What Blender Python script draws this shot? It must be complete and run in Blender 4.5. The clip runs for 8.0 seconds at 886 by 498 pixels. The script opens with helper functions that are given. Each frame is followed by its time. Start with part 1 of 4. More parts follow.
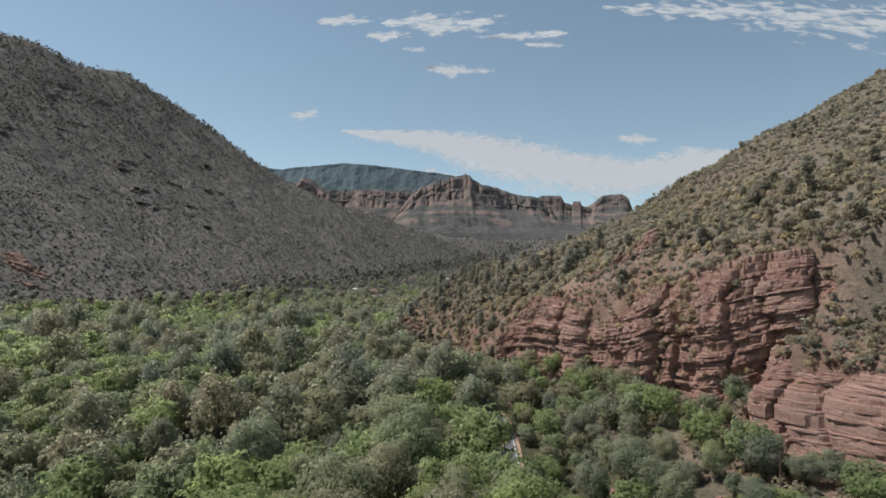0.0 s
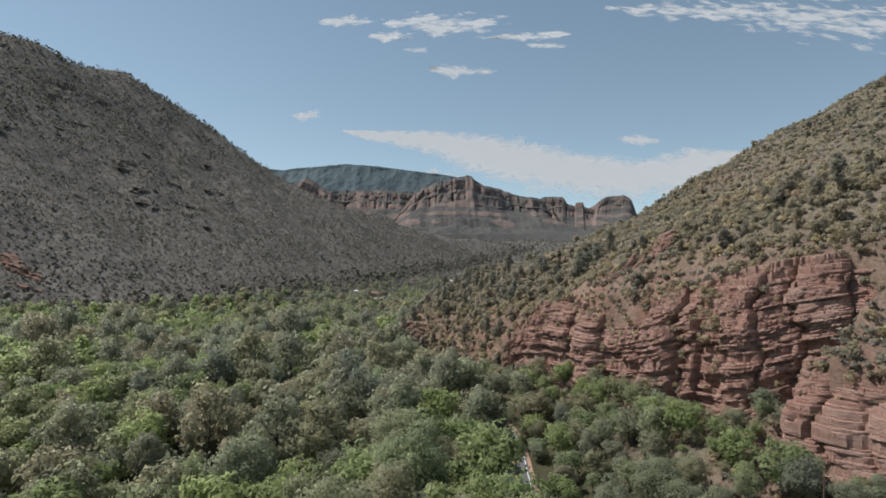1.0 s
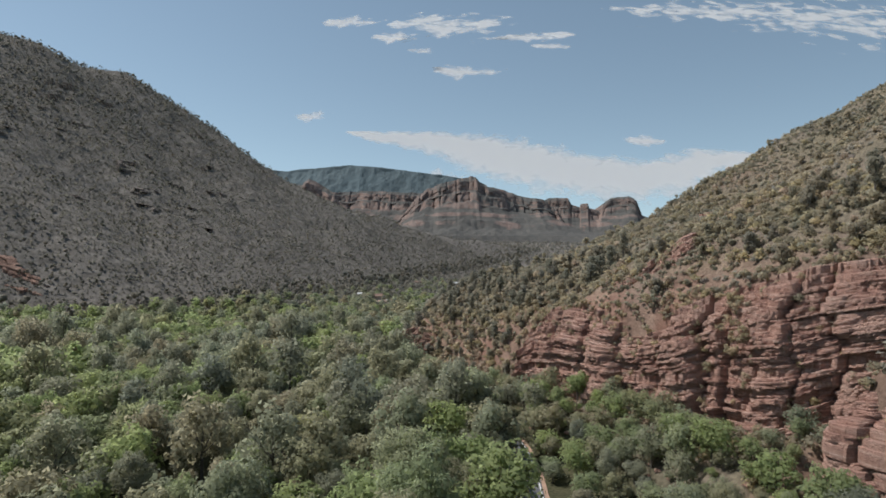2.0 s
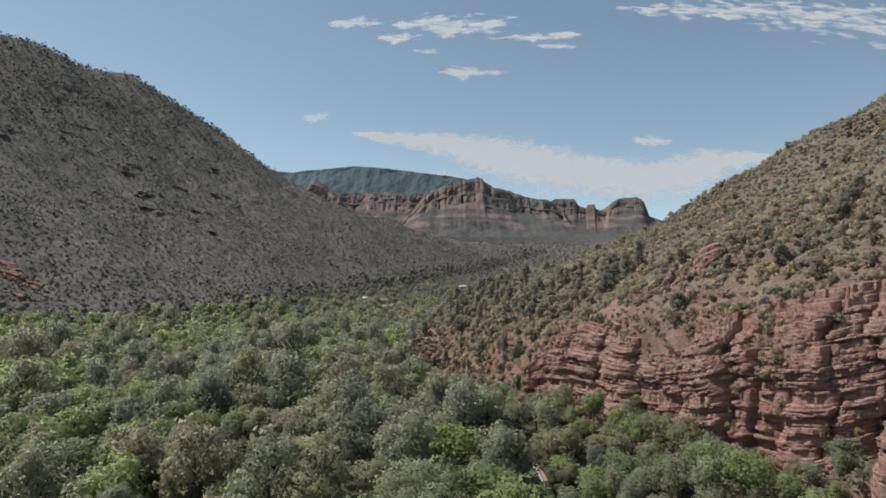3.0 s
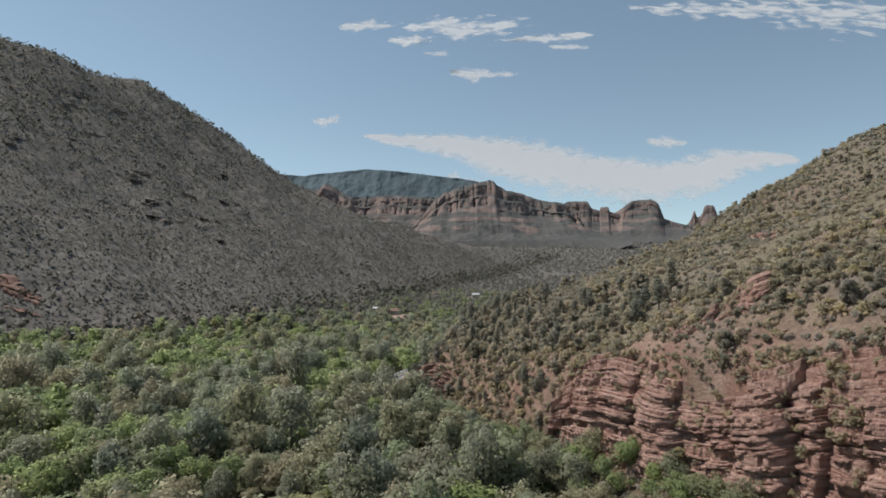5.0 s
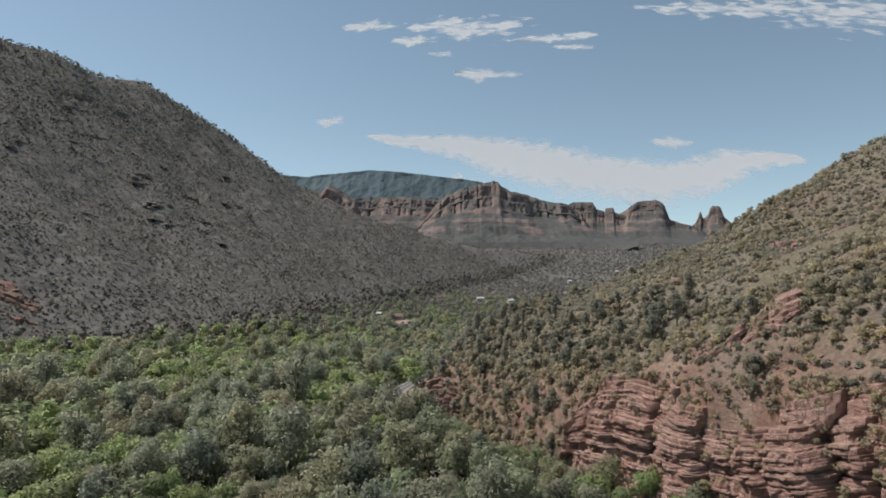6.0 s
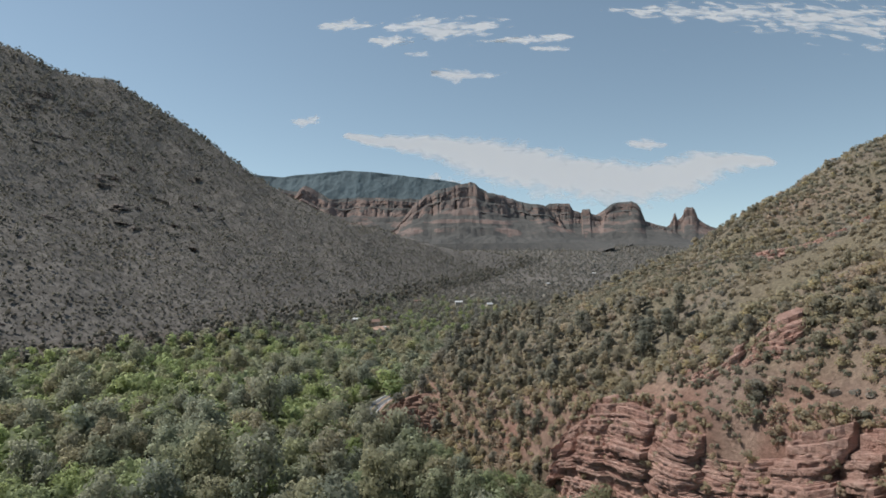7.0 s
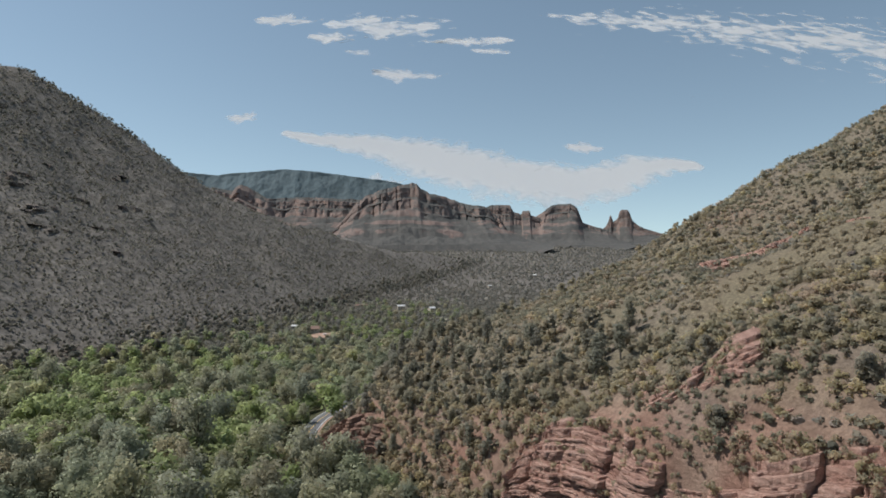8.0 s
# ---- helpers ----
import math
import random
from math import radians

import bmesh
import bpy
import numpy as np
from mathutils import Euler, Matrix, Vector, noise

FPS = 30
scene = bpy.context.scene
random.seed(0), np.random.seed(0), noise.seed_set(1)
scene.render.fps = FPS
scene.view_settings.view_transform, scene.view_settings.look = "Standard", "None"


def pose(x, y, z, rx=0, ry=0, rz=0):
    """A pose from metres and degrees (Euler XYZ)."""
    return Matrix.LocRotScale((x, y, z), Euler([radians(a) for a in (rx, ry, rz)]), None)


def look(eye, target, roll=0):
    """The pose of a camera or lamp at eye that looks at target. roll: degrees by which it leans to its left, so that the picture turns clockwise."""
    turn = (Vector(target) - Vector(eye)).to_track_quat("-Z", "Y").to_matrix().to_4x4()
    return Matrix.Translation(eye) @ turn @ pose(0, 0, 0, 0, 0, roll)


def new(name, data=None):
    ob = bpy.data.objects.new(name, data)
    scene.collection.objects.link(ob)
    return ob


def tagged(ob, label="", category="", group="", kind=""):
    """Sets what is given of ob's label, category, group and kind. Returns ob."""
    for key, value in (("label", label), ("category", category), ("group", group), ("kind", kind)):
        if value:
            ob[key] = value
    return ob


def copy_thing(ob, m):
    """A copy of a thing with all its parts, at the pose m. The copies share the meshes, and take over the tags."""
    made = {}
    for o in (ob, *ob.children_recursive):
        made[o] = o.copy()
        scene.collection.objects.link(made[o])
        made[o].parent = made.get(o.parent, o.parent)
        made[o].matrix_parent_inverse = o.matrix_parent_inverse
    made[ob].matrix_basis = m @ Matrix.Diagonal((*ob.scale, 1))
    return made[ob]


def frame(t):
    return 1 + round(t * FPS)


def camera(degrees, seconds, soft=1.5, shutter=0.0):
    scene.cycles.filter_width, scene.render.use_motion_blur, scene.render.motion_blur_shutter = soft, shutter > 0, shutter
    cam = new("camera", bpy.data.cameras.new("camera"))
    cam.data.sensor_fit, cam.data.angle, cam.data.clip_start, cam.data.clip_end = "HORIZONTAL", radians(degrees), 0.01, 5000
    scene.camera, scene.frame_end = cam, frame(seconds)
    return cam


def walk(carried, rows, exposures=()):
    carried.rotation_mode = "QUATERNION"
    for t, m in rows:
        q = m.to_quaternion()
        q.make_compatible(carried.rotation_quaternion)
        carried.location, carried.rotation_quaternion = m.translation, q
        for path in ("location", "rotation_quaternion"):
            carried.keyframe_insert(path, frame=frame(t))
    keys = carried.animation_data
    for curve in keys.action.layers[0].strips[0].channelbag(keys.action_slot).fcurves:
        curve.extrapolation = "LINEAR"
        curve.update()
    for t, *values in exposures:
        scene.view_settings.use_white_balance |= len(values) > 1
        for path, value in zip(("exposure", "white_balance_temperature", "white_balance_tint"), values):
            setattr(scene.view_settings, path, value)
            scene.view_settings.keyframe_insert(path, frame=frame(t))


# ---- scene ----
cam = camera(74.3, 8.0, soft=1.7)
METRES, EYE, TILT, LEAN, TURN = 100.0, 72.0, -1.5, 0.0, 0.0
ROWS = [
    (0.0, 0.0, 0.0, 0.0, 0.0, 0.0, -0.0),
    (0.5, -0.0062, 0.0579, 0.0034, 0.06, 0.06, -0.04),
    (1.0, -0.0141, 0.119, 0.0057, 0.15, 0.11, -0.08),
    (2.5, -0.0308, 0.2983, 0.0318, 0.78, 0.26, -0.08),
    (3.0, -0.0342, 0.3562, 0.0547, 1.07, 0.27, -0.04),
    (3.5, -0.0373, 0.4104, 0.0774, 1.36, 0.29, 0.03),
    (4.0, -0.0408, 0.4623, 0.1011, 1.62, 0.31, 0.09),
    (4.5, -0.0451, 0.5141, 0.1246, 1.92, 0.38, 0.13),
    (6.0, -0.0622, 0.6847, 0.1971, 2.57, 0.44, 0.2),
    (6.5, -0.0712, 0.7458, 0.2221, 2.66, 0.43, 0.25),
    (7.0, -0.0801, 0.8094, 0.2471, 0.32, 0.45, 0.32),
    (7.5, -0.0877, 0.873, 0.2727, -2.48, 0.43, 0.33),
    (8.0, -0.096, 0.9384, 0.2987, -5.44, 0.41, 0.34),
]
walk(cam, [(t, pose(0, 0, EYE, TILT, LEAN, TURN) @ pose(METRES * x, METRES * y, METRES * z, 90 + pitch, roll, yaw)) for t, x, y, z, yaw, pitch, roll in ROWS])

from functools import lru_cache

# ---------------------------------------------------------------- world, sun, exposure
SUN_AZ, SUN_EL = radians(-84), radians(56)
world = bpy.data.worlds.new("sky")
scene.world = world
world.use_nodes = True
wn = world.node_tree
sky = wn.nodes.new("ShaderNodeTexSky")
sky.sky_type, sky.sun_disc = "NISHITA", False
sky.sun_elevation, sky.sun_rotation = SUN_EL, SUN_AZ % (2 * math.pi)
sky.altitude, sky.air_density, sky.dust_density, sky.ozone_density = 1400, 1.0, 0.3, 1.0
way_up = wn.nodes.new("ShaderNodeMapping")
way_up.inputs["Location"].default_value = (0, 0, 0.13)
wn.links.new(wn.nodes.new("ShaderNodeTexCoord").outputs["Generated"], way_up.inputs[0])
wn.links.new(way_up.outputs[0], sky.inputs["Vector"])
haze = wn.nodes.new("ShaderNodeMix")
haze.data_type, haze.blend_type = "RGBA", "MULTIPLY"
haze.inputs[0].default_value = 1.0
haze.inputs[7].default_value = (1.2, 1.085, 0.845, 1)
wn.links.new(sky.outputs[0], haze.inputs[6])
wn.links.new(haze.outputs[2], wn.nodes["Background"].inputs[0])
wn.nodes["Background"].inputs[1].default_value = 0.153
sun_way = Vector((math.sin(SUN_AZ) * math.cos(SUN_EL), math.cos(SUN_AZ) * math.cos(SUN_EL), math.sin(SUN_EL)))
sun = new("sun", bpy.data.lights.new("sun", "SUN"))
sun.data.energy, sun.data.angle, sun.data.color = 4.45, radians(1.0), (1.0, 0.965, 0.925)
sun.matrix_world = look(sun_way * 900, (0, 0, 0))

rng = np.random.default_rng(7)


# ---------------------------------------------------------------- materials
def shader(name):
    m = bpy.data.materials.new(name)
    m.use_nodes = True
    nt = m.node_tree
    return m, nt, nt.nodes["Principled BSDF"]


def node(nt, kind, **sets):
    n = nt.nodes.new(kind)
    for key, value in sets.items():
        n.inputs[key.replace("_", " ")].default_value = value
    return n


def ramp(nt, source, stops):
    r = nt.nodes.new("ShaderNodeValToRGB")
    e = r.color_ramp.elements
    while len(e) < len(stops):
        e.new(0.5)
    for item, (at, colour) in zip(e, stops):
        item.position, item.color = at, (*colour, 1)
    nt.links.new(source, r.inputs[0])
    return r.outputs[0]


def mixed(nt, factor, a, b, how="MIX"):
    m = nt.nodes.new("ShaderNodeMix")
    m.data_type, m.blend_type = "RGBA", how
    for slot, value in ((0, factor), (6, a), (7, b)):
        if isinstance(value, (int, float)):
            m.inputs[slot].default_value = value
        elif isinstance(value, tuple):
            m.inputs[slot].default_value = (*value, 1)
        else:
            nt.links.new(value, m.inputs[slot])
    return m.outputs[2]


def noise_out(nt, vector, scale, detail=4.0, rough=0.55):
    n = node(nt, "ShaderNodeTexNoise", Scale=scale, Detail=detail, Roughness=rough)
    if vector is not None:
        nt.links.new(vector, n.inputs["Vector"])
    return n.outputs[0]


def bumped(nt, bsdf, height, strength, distance):
    b = node(nt, "ShaderNodeBump", Strength=strength, Distance=distance)
    nt.links.new(height, b.inputs["Height"])
    nt.links.new(b.outputs[0], bsdf.inputs["Normal"])


def place_out(nt):
    return nt.nodes.new("ShaderNodeNewGeometry").outputs["Position"]


def foliage(name, colours, glow=0.68, by="object", rough=0.6):
    """Leaves: a colour for each plant, mottled leaf by leaf, that let some light through."""
    m, nt, bsdf = shader(name)
    if by == "object":
        tone = nt.nodes.new("ShaderNodeObjectInfo").outputs["Random"]
    else:
        at = nt.nodes.new("ShaderNodeAttribute")
        at.attribute_name = "tone"
        tone = at.outputs["Fac"]
    n = len(colours)
    base = ramp(nt, tone, [((i + 0.5) / n, c) for i, c in enumerate(colours)])
    leaf = nt.nodes.new("ShaderNodeNewGeometry").outputs["Random Per Island"]
    base = mixed(nt, leaf, mixed(nt, 1.0, base, (0.93, 0.94, 0.95), "MULTIPLY"), mixed(nt, 1.0, base, (1.1, 1.1, 1.08), "MULTIPLY"))
    patch = noise_out(nt, place_out(nt), 0.35, 3)
    base = mixed(nt, 0.5, base, mixed(nt, 1.0, base, ramp(nt, patch, [(0.3, (0.76, 0.79, 0.8)), (0.7, (1.24, 1.21, 1.14))]), "MULTIPLY"))
    nt.links.new(base, bsdf.inputs["Base Color"])
    bsdf.inputs["Roughness"].default_value = rough
    bsdf.inputs["Specular IOR Level"].default_value = 0.08
    tr = nt.nodes.new("ShaderNodeBsdfTranslucent")
    nt.links.new(base, tr.inputs[0])
    mix = nt.nodes.new("ShaderNodeMixShader")
    mix.inputs[0].default_value = glow
    nt.links.new(bsdf.outputs[0], mix.inputs[1])
    nt.links.new(tr.outputs[0], mix.inputs[2])
    nt.links.new(mix.outputs[0], nt.nodes["Material Output"].inputs[0])
    return m


def plain(name, colour, rough=0.8, vary=0.25, scale=3.0, metal=0.0, bump=0.0):
    m, nt, bsdf = shader(name)
    n1, n2 = noise_out(nt, place_out(nt), scale, 5), noise_out(nt, place_out(nt), scale * 0.08, 3)
    lo, hi = tuple(c * (1 - vary) for c in colour), tuple(min(1, c * (1 + vary)) for c in colour)
    base = mixed(nt, 0.4, ramp(nt, n1, [(0.3, lo), (0.7, hi)]), ramp(nt, n2, [(0.35, lo), (0.65, hi)]))
    nt.links.new(base, bsdf.inputs["Base Color"])
    bsdf.inputs["Roughness"].default_value, bsdf.inputs["Metallic"].default_value = rough, metal
    if bump:
        bumped(nt, bsdf, n1, 0.6, bump)
    return m


def sandstone(name, dark, mid, pale, band=1.3, vary=0.5, joint=1.0):
    """Layered rock: thin beds in height, patches of varnish and dust, coarse grain."""
    m, nt, bsdf = shader(name)
    pos = place_out(nt)
    mp = node(nt, "ShaderNodeMapping", Scale=(0.05, 0.05, band))
    nt.links.new(pos, mp.inputs[0])
    beds = noise_out(nt, mp.outputs[0], 1.0, 6, 0.65)
    patch = noise_out(nt, pos, 0.09, 5)
    fine = noise_out(nt, pos, 1.6, 8, 0.75)
    base = ramp(nt, beds, [(0.3, dark), (0.5, mid), (0.68, pale)])
    base = mixed(nt, ramp(nt, patch, [(0.4, (0, 0, 0)), (0.65, (vary, vary, vary))]), base, pale)
    base = mixed(nt, 0.45, base, mixed(nt, 1.0, base, ramp(nt, fine, [(0.3, (0.5, 0.48, 0.48)), (0.7, (1.35, 1.33, 1.3))]), "MULTIPLY"))
    joints = nt.nodes.new("ShaderNodeTexVoronoi")
    joints.feature = "DISTANCE_TO_EDGE"
    wander = noise_out(nt, pos, 0.5, 3)
    mj = node(nt, "ShaderNodeMapping", Scale=(0.22 * joint, 0.22 * joint, 0.75 * joint))
    off = nt.nodes.new("ShaderNodeVectorMath")
    off.operation = "MULTIPLY_ADD"
    off.inputs[1].default_value = (2.5, 2.5, 1.0)
    nt.links.new(wander, off.inputs[0])
    nt.links.new(pos, off.inputs[2])
    nt.links.new(off.outputs[0], mj.inputs[0])
    nt.links.new(mj.outputs[0], joints.inputs["Vector"])
    crack = ramp(nt, joints.outputs["Distance"], [(0.0, (0.55, 0.52, 0.52)), (0.05, (1, 1, 1))])
    base = mixed(nt, 0.8, base, mixed(nt, 1.0, base, crack, "MULTIPLY"))
    block = nt.nodes.new("ShaderNodeObjectInfo").outputs["Random"]
    base = mixed(nt, 0.35, base, mixed(nt, 1.0, base, ramp(nt, block, [(0.0, (0.7, 0.7, 0.72)), (1.0, (1.25, 1.2, 1.2))]), "MULTIPLY"))
    nt.links.new(base, bsdf.inputs["Base Color"])
    bsdf.inputs["Roughness"].default_value = 0.93
    bsdf.inputs["Specular IOR Level"].default_value = 0.15
    high = nt.nodes.new("ShaderNodeMath")
    nt.links.new(beds, high.inputs[0])
    nt.links.new(fine, high.inputs[1])
    deep = nt.nodes.new("ShaderNodeMath")
    nt.links.new(high.outputs[0], deep.inputs[0])
    nt.links.new(crack, deep.inputs[1])
    bumped(nt, bsdf, deep.outputs[0], 0.95, 0.65)
    return m


def earth():
    """Hillside soil: grey-brown scree and dry grass, red where the ground is bare, darker litter in the valley."""
    m, nt, bsdf = shader("dry_earth")
    pos = place_out(nt)
    big, mid, fine = noise_out(nt, pos, 0.012, 5), noise_out(nt, pos, 0.09, 6, 0.65), noise_out(nt, pos, 0.9, 6, 0.7)
    soil = ramp(nt, mid, [(0.3, (0.125, 0.104, 0.088)), (0.5, (0.190, 0.157, 0.128)), (0.68, (0.262, 0.216, 0.168))])
    soil = mixed(nt, ramp(nt, big, [(0.5, (0, 0, 0)), (0.68, (0.5, 0.5, 0.5))]), soil, (0.27, 0.145, 0.105))
    grass = ramp(nt, fine, [(0.35, (0.12, 0.107, 0.074)), (0.7, (0.25, 0.213, 0.143))])
    soil = mixed(nt, ramp(nt, noise_out(nt, pos, 0.03, 4), [(0.42, (0, 0, 0)), (0.6, (0.7, 0.7, 0.7))]), soil, grass)
    lawn = nt.nodes.new("ShaderNodeAttribute")
    lawn.attribute_name = "straw"
    soil = mixed(nt, lawn.outputs["Fac"], soil, grass)
    bare = nt.nodes.new("ShaderNodeAttribute")
    bare.attribute_name = "red_soil"
    red = ramp(nt, mid, [(0.3, (0.17, 0.098, 0.075)), (0.5, (0.25, 0.15, 0.115)), (0.68, (0.33, 0.22, 0.17))])
    soil = mixed(nt, bare.outputs["Fac"], soil, red)
    at = nt.nodes.new("ShaderNodeAttribute")
    at.attribute_name = "grey_scree"
    grey = ramp(nt, mid, [(0.32, (0.088, 0.08, 0.071)), (0.5, (0.152, 0.139, 0.123)), (0.68, (0.22, 0.2, 0.177))])
    soil = mixed(nt, at.outputs["Fac"], soil, grey)
    litter = nt.nodes.new("ShaderNodeAttribute")
    litter.attribute_name = "litter"
    soil = mixed(nt, litter.outputs["Fac"], soil, ramp(nt, fine, [(0.3, (0.05, 0.055, 0.03)), (0.7, (0.11, 0.1, 0.06))]))
    soil = mixed(nt, 0.5, soil, mixed(nt, 1.0, soil, ramp(nt, fine, [(0.3, (0.45, 0.45, 0.45)), (0.7, (1.4, 1.4, 1.4))]), "MULTIPLY"))
    nt.links.new(soil, bsdf.inputs["Base Color"])
    bsdf.inputs["Roughness"].default_value = 0.95
    bsdf.inputs["Specular IOR Level"].default_value = 0.1
    high = nt.nodes.new("ShaderNodeMath")
    nt.links.new(mid, high.inputs[0])
    nt.links.new(fine, high.inputs[1])
    bumped(nt, bsdf, high.outputs[0], 0.7, 1.2)
    return m


def mesa_face():
    """Banded mesa rock where it is steep, dark scrub where soil can lie."""
    m = sandstone("mesa_sandstone", (0.2, 0.168, 0.152), (0.225, 0.178, 0.156), (0.27, 0.188, 0.156), band=0.04, vary=0.25, joint=0.05)
    nt = m.node_tree
    bsdf = nt.nodes["Principled BSDF"]
    rock = bsdf.inputs["Base Color"].links[0].from_socket
    sep = nt.nodes.new("ShaderNodeSeparateXYZ")
    nt.links.new(nt.nodes.new("ShaderNodeNewGeometry").outputs["True Normal"], sep.inputs[0])
    spots = noise_out(nt, place_out(nt), 0.05, 4, 0.7)
    add = nt.nodes.new("ShaderNodeMath")
    add.operation = "MULTIPLY_ADD"
    add.inputs[1].default_value = 0.5
    nt.links.new(spots, add.inputs[0])
    nt.links.new(sep.outputs["Z"], add.inputs[2])
    groves = nt.nodes.new("ShaderNodeMath")
    groves.operation = "MULTIPLY_ADD"
    groves.inputs[1].default_value = 2.2
    nt.links.new(noise_out(nt, place_out(nt), 0.007, 4), groves.inputs[0])
    nt.links.new(add.outputs[0], groves.inputs[2])
    green = ramp(nt, spots, [(0.35, (0.07, 0.073, 0.07)), (0.65, (0.105, 0.102, 0.094))])
    # level ledges of bare rock at the same heights all along
    rise = nt.nodes.new("ShaderNodeSeparateXYZ")
    nt.links.new(place_out(nt), rise.inputs[0])
    dip = nt.nodes.new("ShaderNodeMath")
    dip.operation = "MULTIPLY_ADD"
    dip.inputs[1].default_value = 40.0
    nt.links.new(noise_out(nt, place_out(nt), 0.006, 4), dip.inputs[0])
    nt.links.new(rise.outputs["Z"], dip.inputs[2])
    share = nt.nodes.new("ShaderNodeMath")
    share.operation = "DIVIDE"
    share.inputs[1].default_value = 320.0
    nt.links.new(dip.outputs[0], share.inputs[0])
    ledge = ramp(nt, share.outputs[0], [(a, (b, b, b)) for a, b in ((0.40, 0.58), (0.43, 0.36), (0.47, 0.36), (0.49, 0.58), (0.53, 0.58), (0.545, 0.26), (0.585, 0.26), (0.60, 0.58), (0.65, 0.55), (0.67, 0.36), (0.70, 0.36), (0.73, 0.5))])
    bands = nt.nodes.new("ShaderNodeMath")
    bands.operation = "MULTIPLY_ADD"
    bands.inputs[1].default_value = 1.5
    nt.links.new(ledge, bands.inputs[0])
    nt.links.new(groves.outputs[0], bands.inputs[2])
    half = nt.nodes.new("ShaderNodeMath")
    half.operation = "MULTIPLY"
    half.inputs[1].default_value = 0.32
    nt.links.new(bands.outputs[0], half.inputs[0])
    nt.links.new(mixed(nt, ramp(nt, half.outputs[0], [(0.82, (0, 0, 0)), (0.89, (0.95, 0.95, 0.95))]), rock, green), bsdf.inputs["Base Color"])

    return m


RED_ROCK = sandstone("red_sandstone", (0.3, 0.172, 0.138), (0.475, 0.285, 0.228), (0.58, 0.41, 0.338))
TOE_ROCK = sandstone("rusty_rock", (0.19, 0.125, 0.1), (0.3, 0.185, 0.14), (0.38, 0.27, 0.21), band=0.4, joint=1.6)
PALE_ROCK = mesa_face()
GREY_ROCK = sandstone("grey_basalt", (0.13, 0.112, 0.098), (0.20, 0.172, 0.15), (0.29, 0.24, 0.205), vary=0.3)
TALUS = PALE_ROCK
CAP = plain("mesa_cap_scrub", (0.075, 0.075, 0.055), 0.95, 0.4, 0.05, bump=2)
# plateau forest with the blue of distance haze painted into its colour
HAZE_BLUE_FOREST = plain("haze_blue_forest", (0.075, 0.105, 0.115), 0.95, 0.3, 0.05)
EARTH = earth()
BARK = plain("bark", (0.12, 0.105, 0.09), 0.9, 0.4, 2.0)
ASPHALT = plain("asphalt", (0.12, 0.12, 0.125), 0.85, 0.15, 1.5)
LINE_PAINT = plain("road_paint", (0.62, 0.62, 0.6), 0.7, 0.15, 2.0)
YELLOW_PAINT = plain("centre_line_paint", (0.55, 0.36, 0.12), 0.7, 0.15, 2.0)
DUST = plain("shoulder_gravel", (0.33, 0.215, 0.155), 0.95, 0.3, 1.0, bump=0.1)


# ---------------------------------------------------------------- noise and meshes by array
def lattice(ix, iy, seed):
    h = (ix.astype(np.int64) * 374761393 + iy.astype(np.int64) * 668265263 + seed * 974711) & 0xFFFFFFFF
    h = ((h ^ (h >> 13)) * 1274126177) & 0xFFFFFFFF
    return ((h ^ (h >> 16)) & 0xFFFFFF) / float(0xFFFFFF)


def smooth_noise(x, y, seed=0):
    x, y = np.broadcast_arrays(np.asarray(x, float), np.asarray(y, float))
    ix, iy = np.floor(x), np.floor(y)
    fx, fy = x - ix, y - iy
    fx, fy = fx * fx * (3 - 2 * fx), fy * fy * (3 - 2 * fy)
    a, b = lattice(ix, iy, seed), lattice(ix + 1, iy, seed)
    c, d = lattice(ix, iy + 1, seed), lattice(ix + 1, iy + 1, seed)
    return (a + (b - a) * fx) * (1 - fy) + (c + (d - c) * fx) * fy


def fbm(x, y, octaves=5, seed=0):
    """Fractal noise about zero, within about one."""
    total, amp, k = 0.0, 0.5, 1.0
    for i in range(octaves):
        total = total + amp * (2 * smooth_noise(np.asarray(x) * k, np.asarray(y) * k, seed + i) - 1)
        amp, k = amp * 0.5, k * 2.03
    return total


def ease(x, lo, hi):
    t = np.clip((np.asarray(x, float) - lo) / (hi - lo), 0, 1)
    return t * t * (3 - 2 * t)


def soft_relu(x, w):
    return 0.5 * (x + np.sqrt(x * x + w * w))


def mesh_of(name, verts, quads=None, normals=None, smooth=False, **attributes):
    """A mesh from arrays of corners and of faces; attributes are per corner."""
    me = bpy.data.meshes.new(name)
    quads = np.asarray(quads, np.int32)
    verts = np.asarray(verts, np.float32)
    me.vertices.add(len(verts))
    me.vertices.foreach_set("co", verts.ravel())
    loops = quads.ravel()
    totals = np.full(len(quads), quads.shape[1], np.int32)
    me.loops.add(len(loops))
    me.loops.foreach_set("vertex_index", loops)
    me.polygons.add(len(totals))
    me.polygons.foreach_set("loop_start", np.concatenate(([0], np.cumsum(totals)[:-1])).astype(np.int32))
    me.polygons.foreach_set("loop_total", totals)
    for key, values in attributes.items():
        me.attributes.new(key, "FLOAT", "POINT").data.foreach_set("value", np.asarray(values, np.float32))
    me.update(calc_edges=True)
    me.polygons.foreach_set("use_smooth", np.full(len(totals), smooth or normals is not None, bool))
    if normals is not None:
        me.normals_split_custom_set_from_vertices(np.asarray(normals, np.float32))
    return me


def part(name, data, material, parent=None, label=""):
    if isinstance(data, bmesh.types.BMesh):
        me = bpy.data.meshes.new(name)
        data.to_mesh(me)
        data.free()
        data = me
    if material and not data.materials:
        data.materials.append(material)
    ob = new(name, data)
    if parent is not None:
        ob.parent = parent
    return tagged(ob, label)


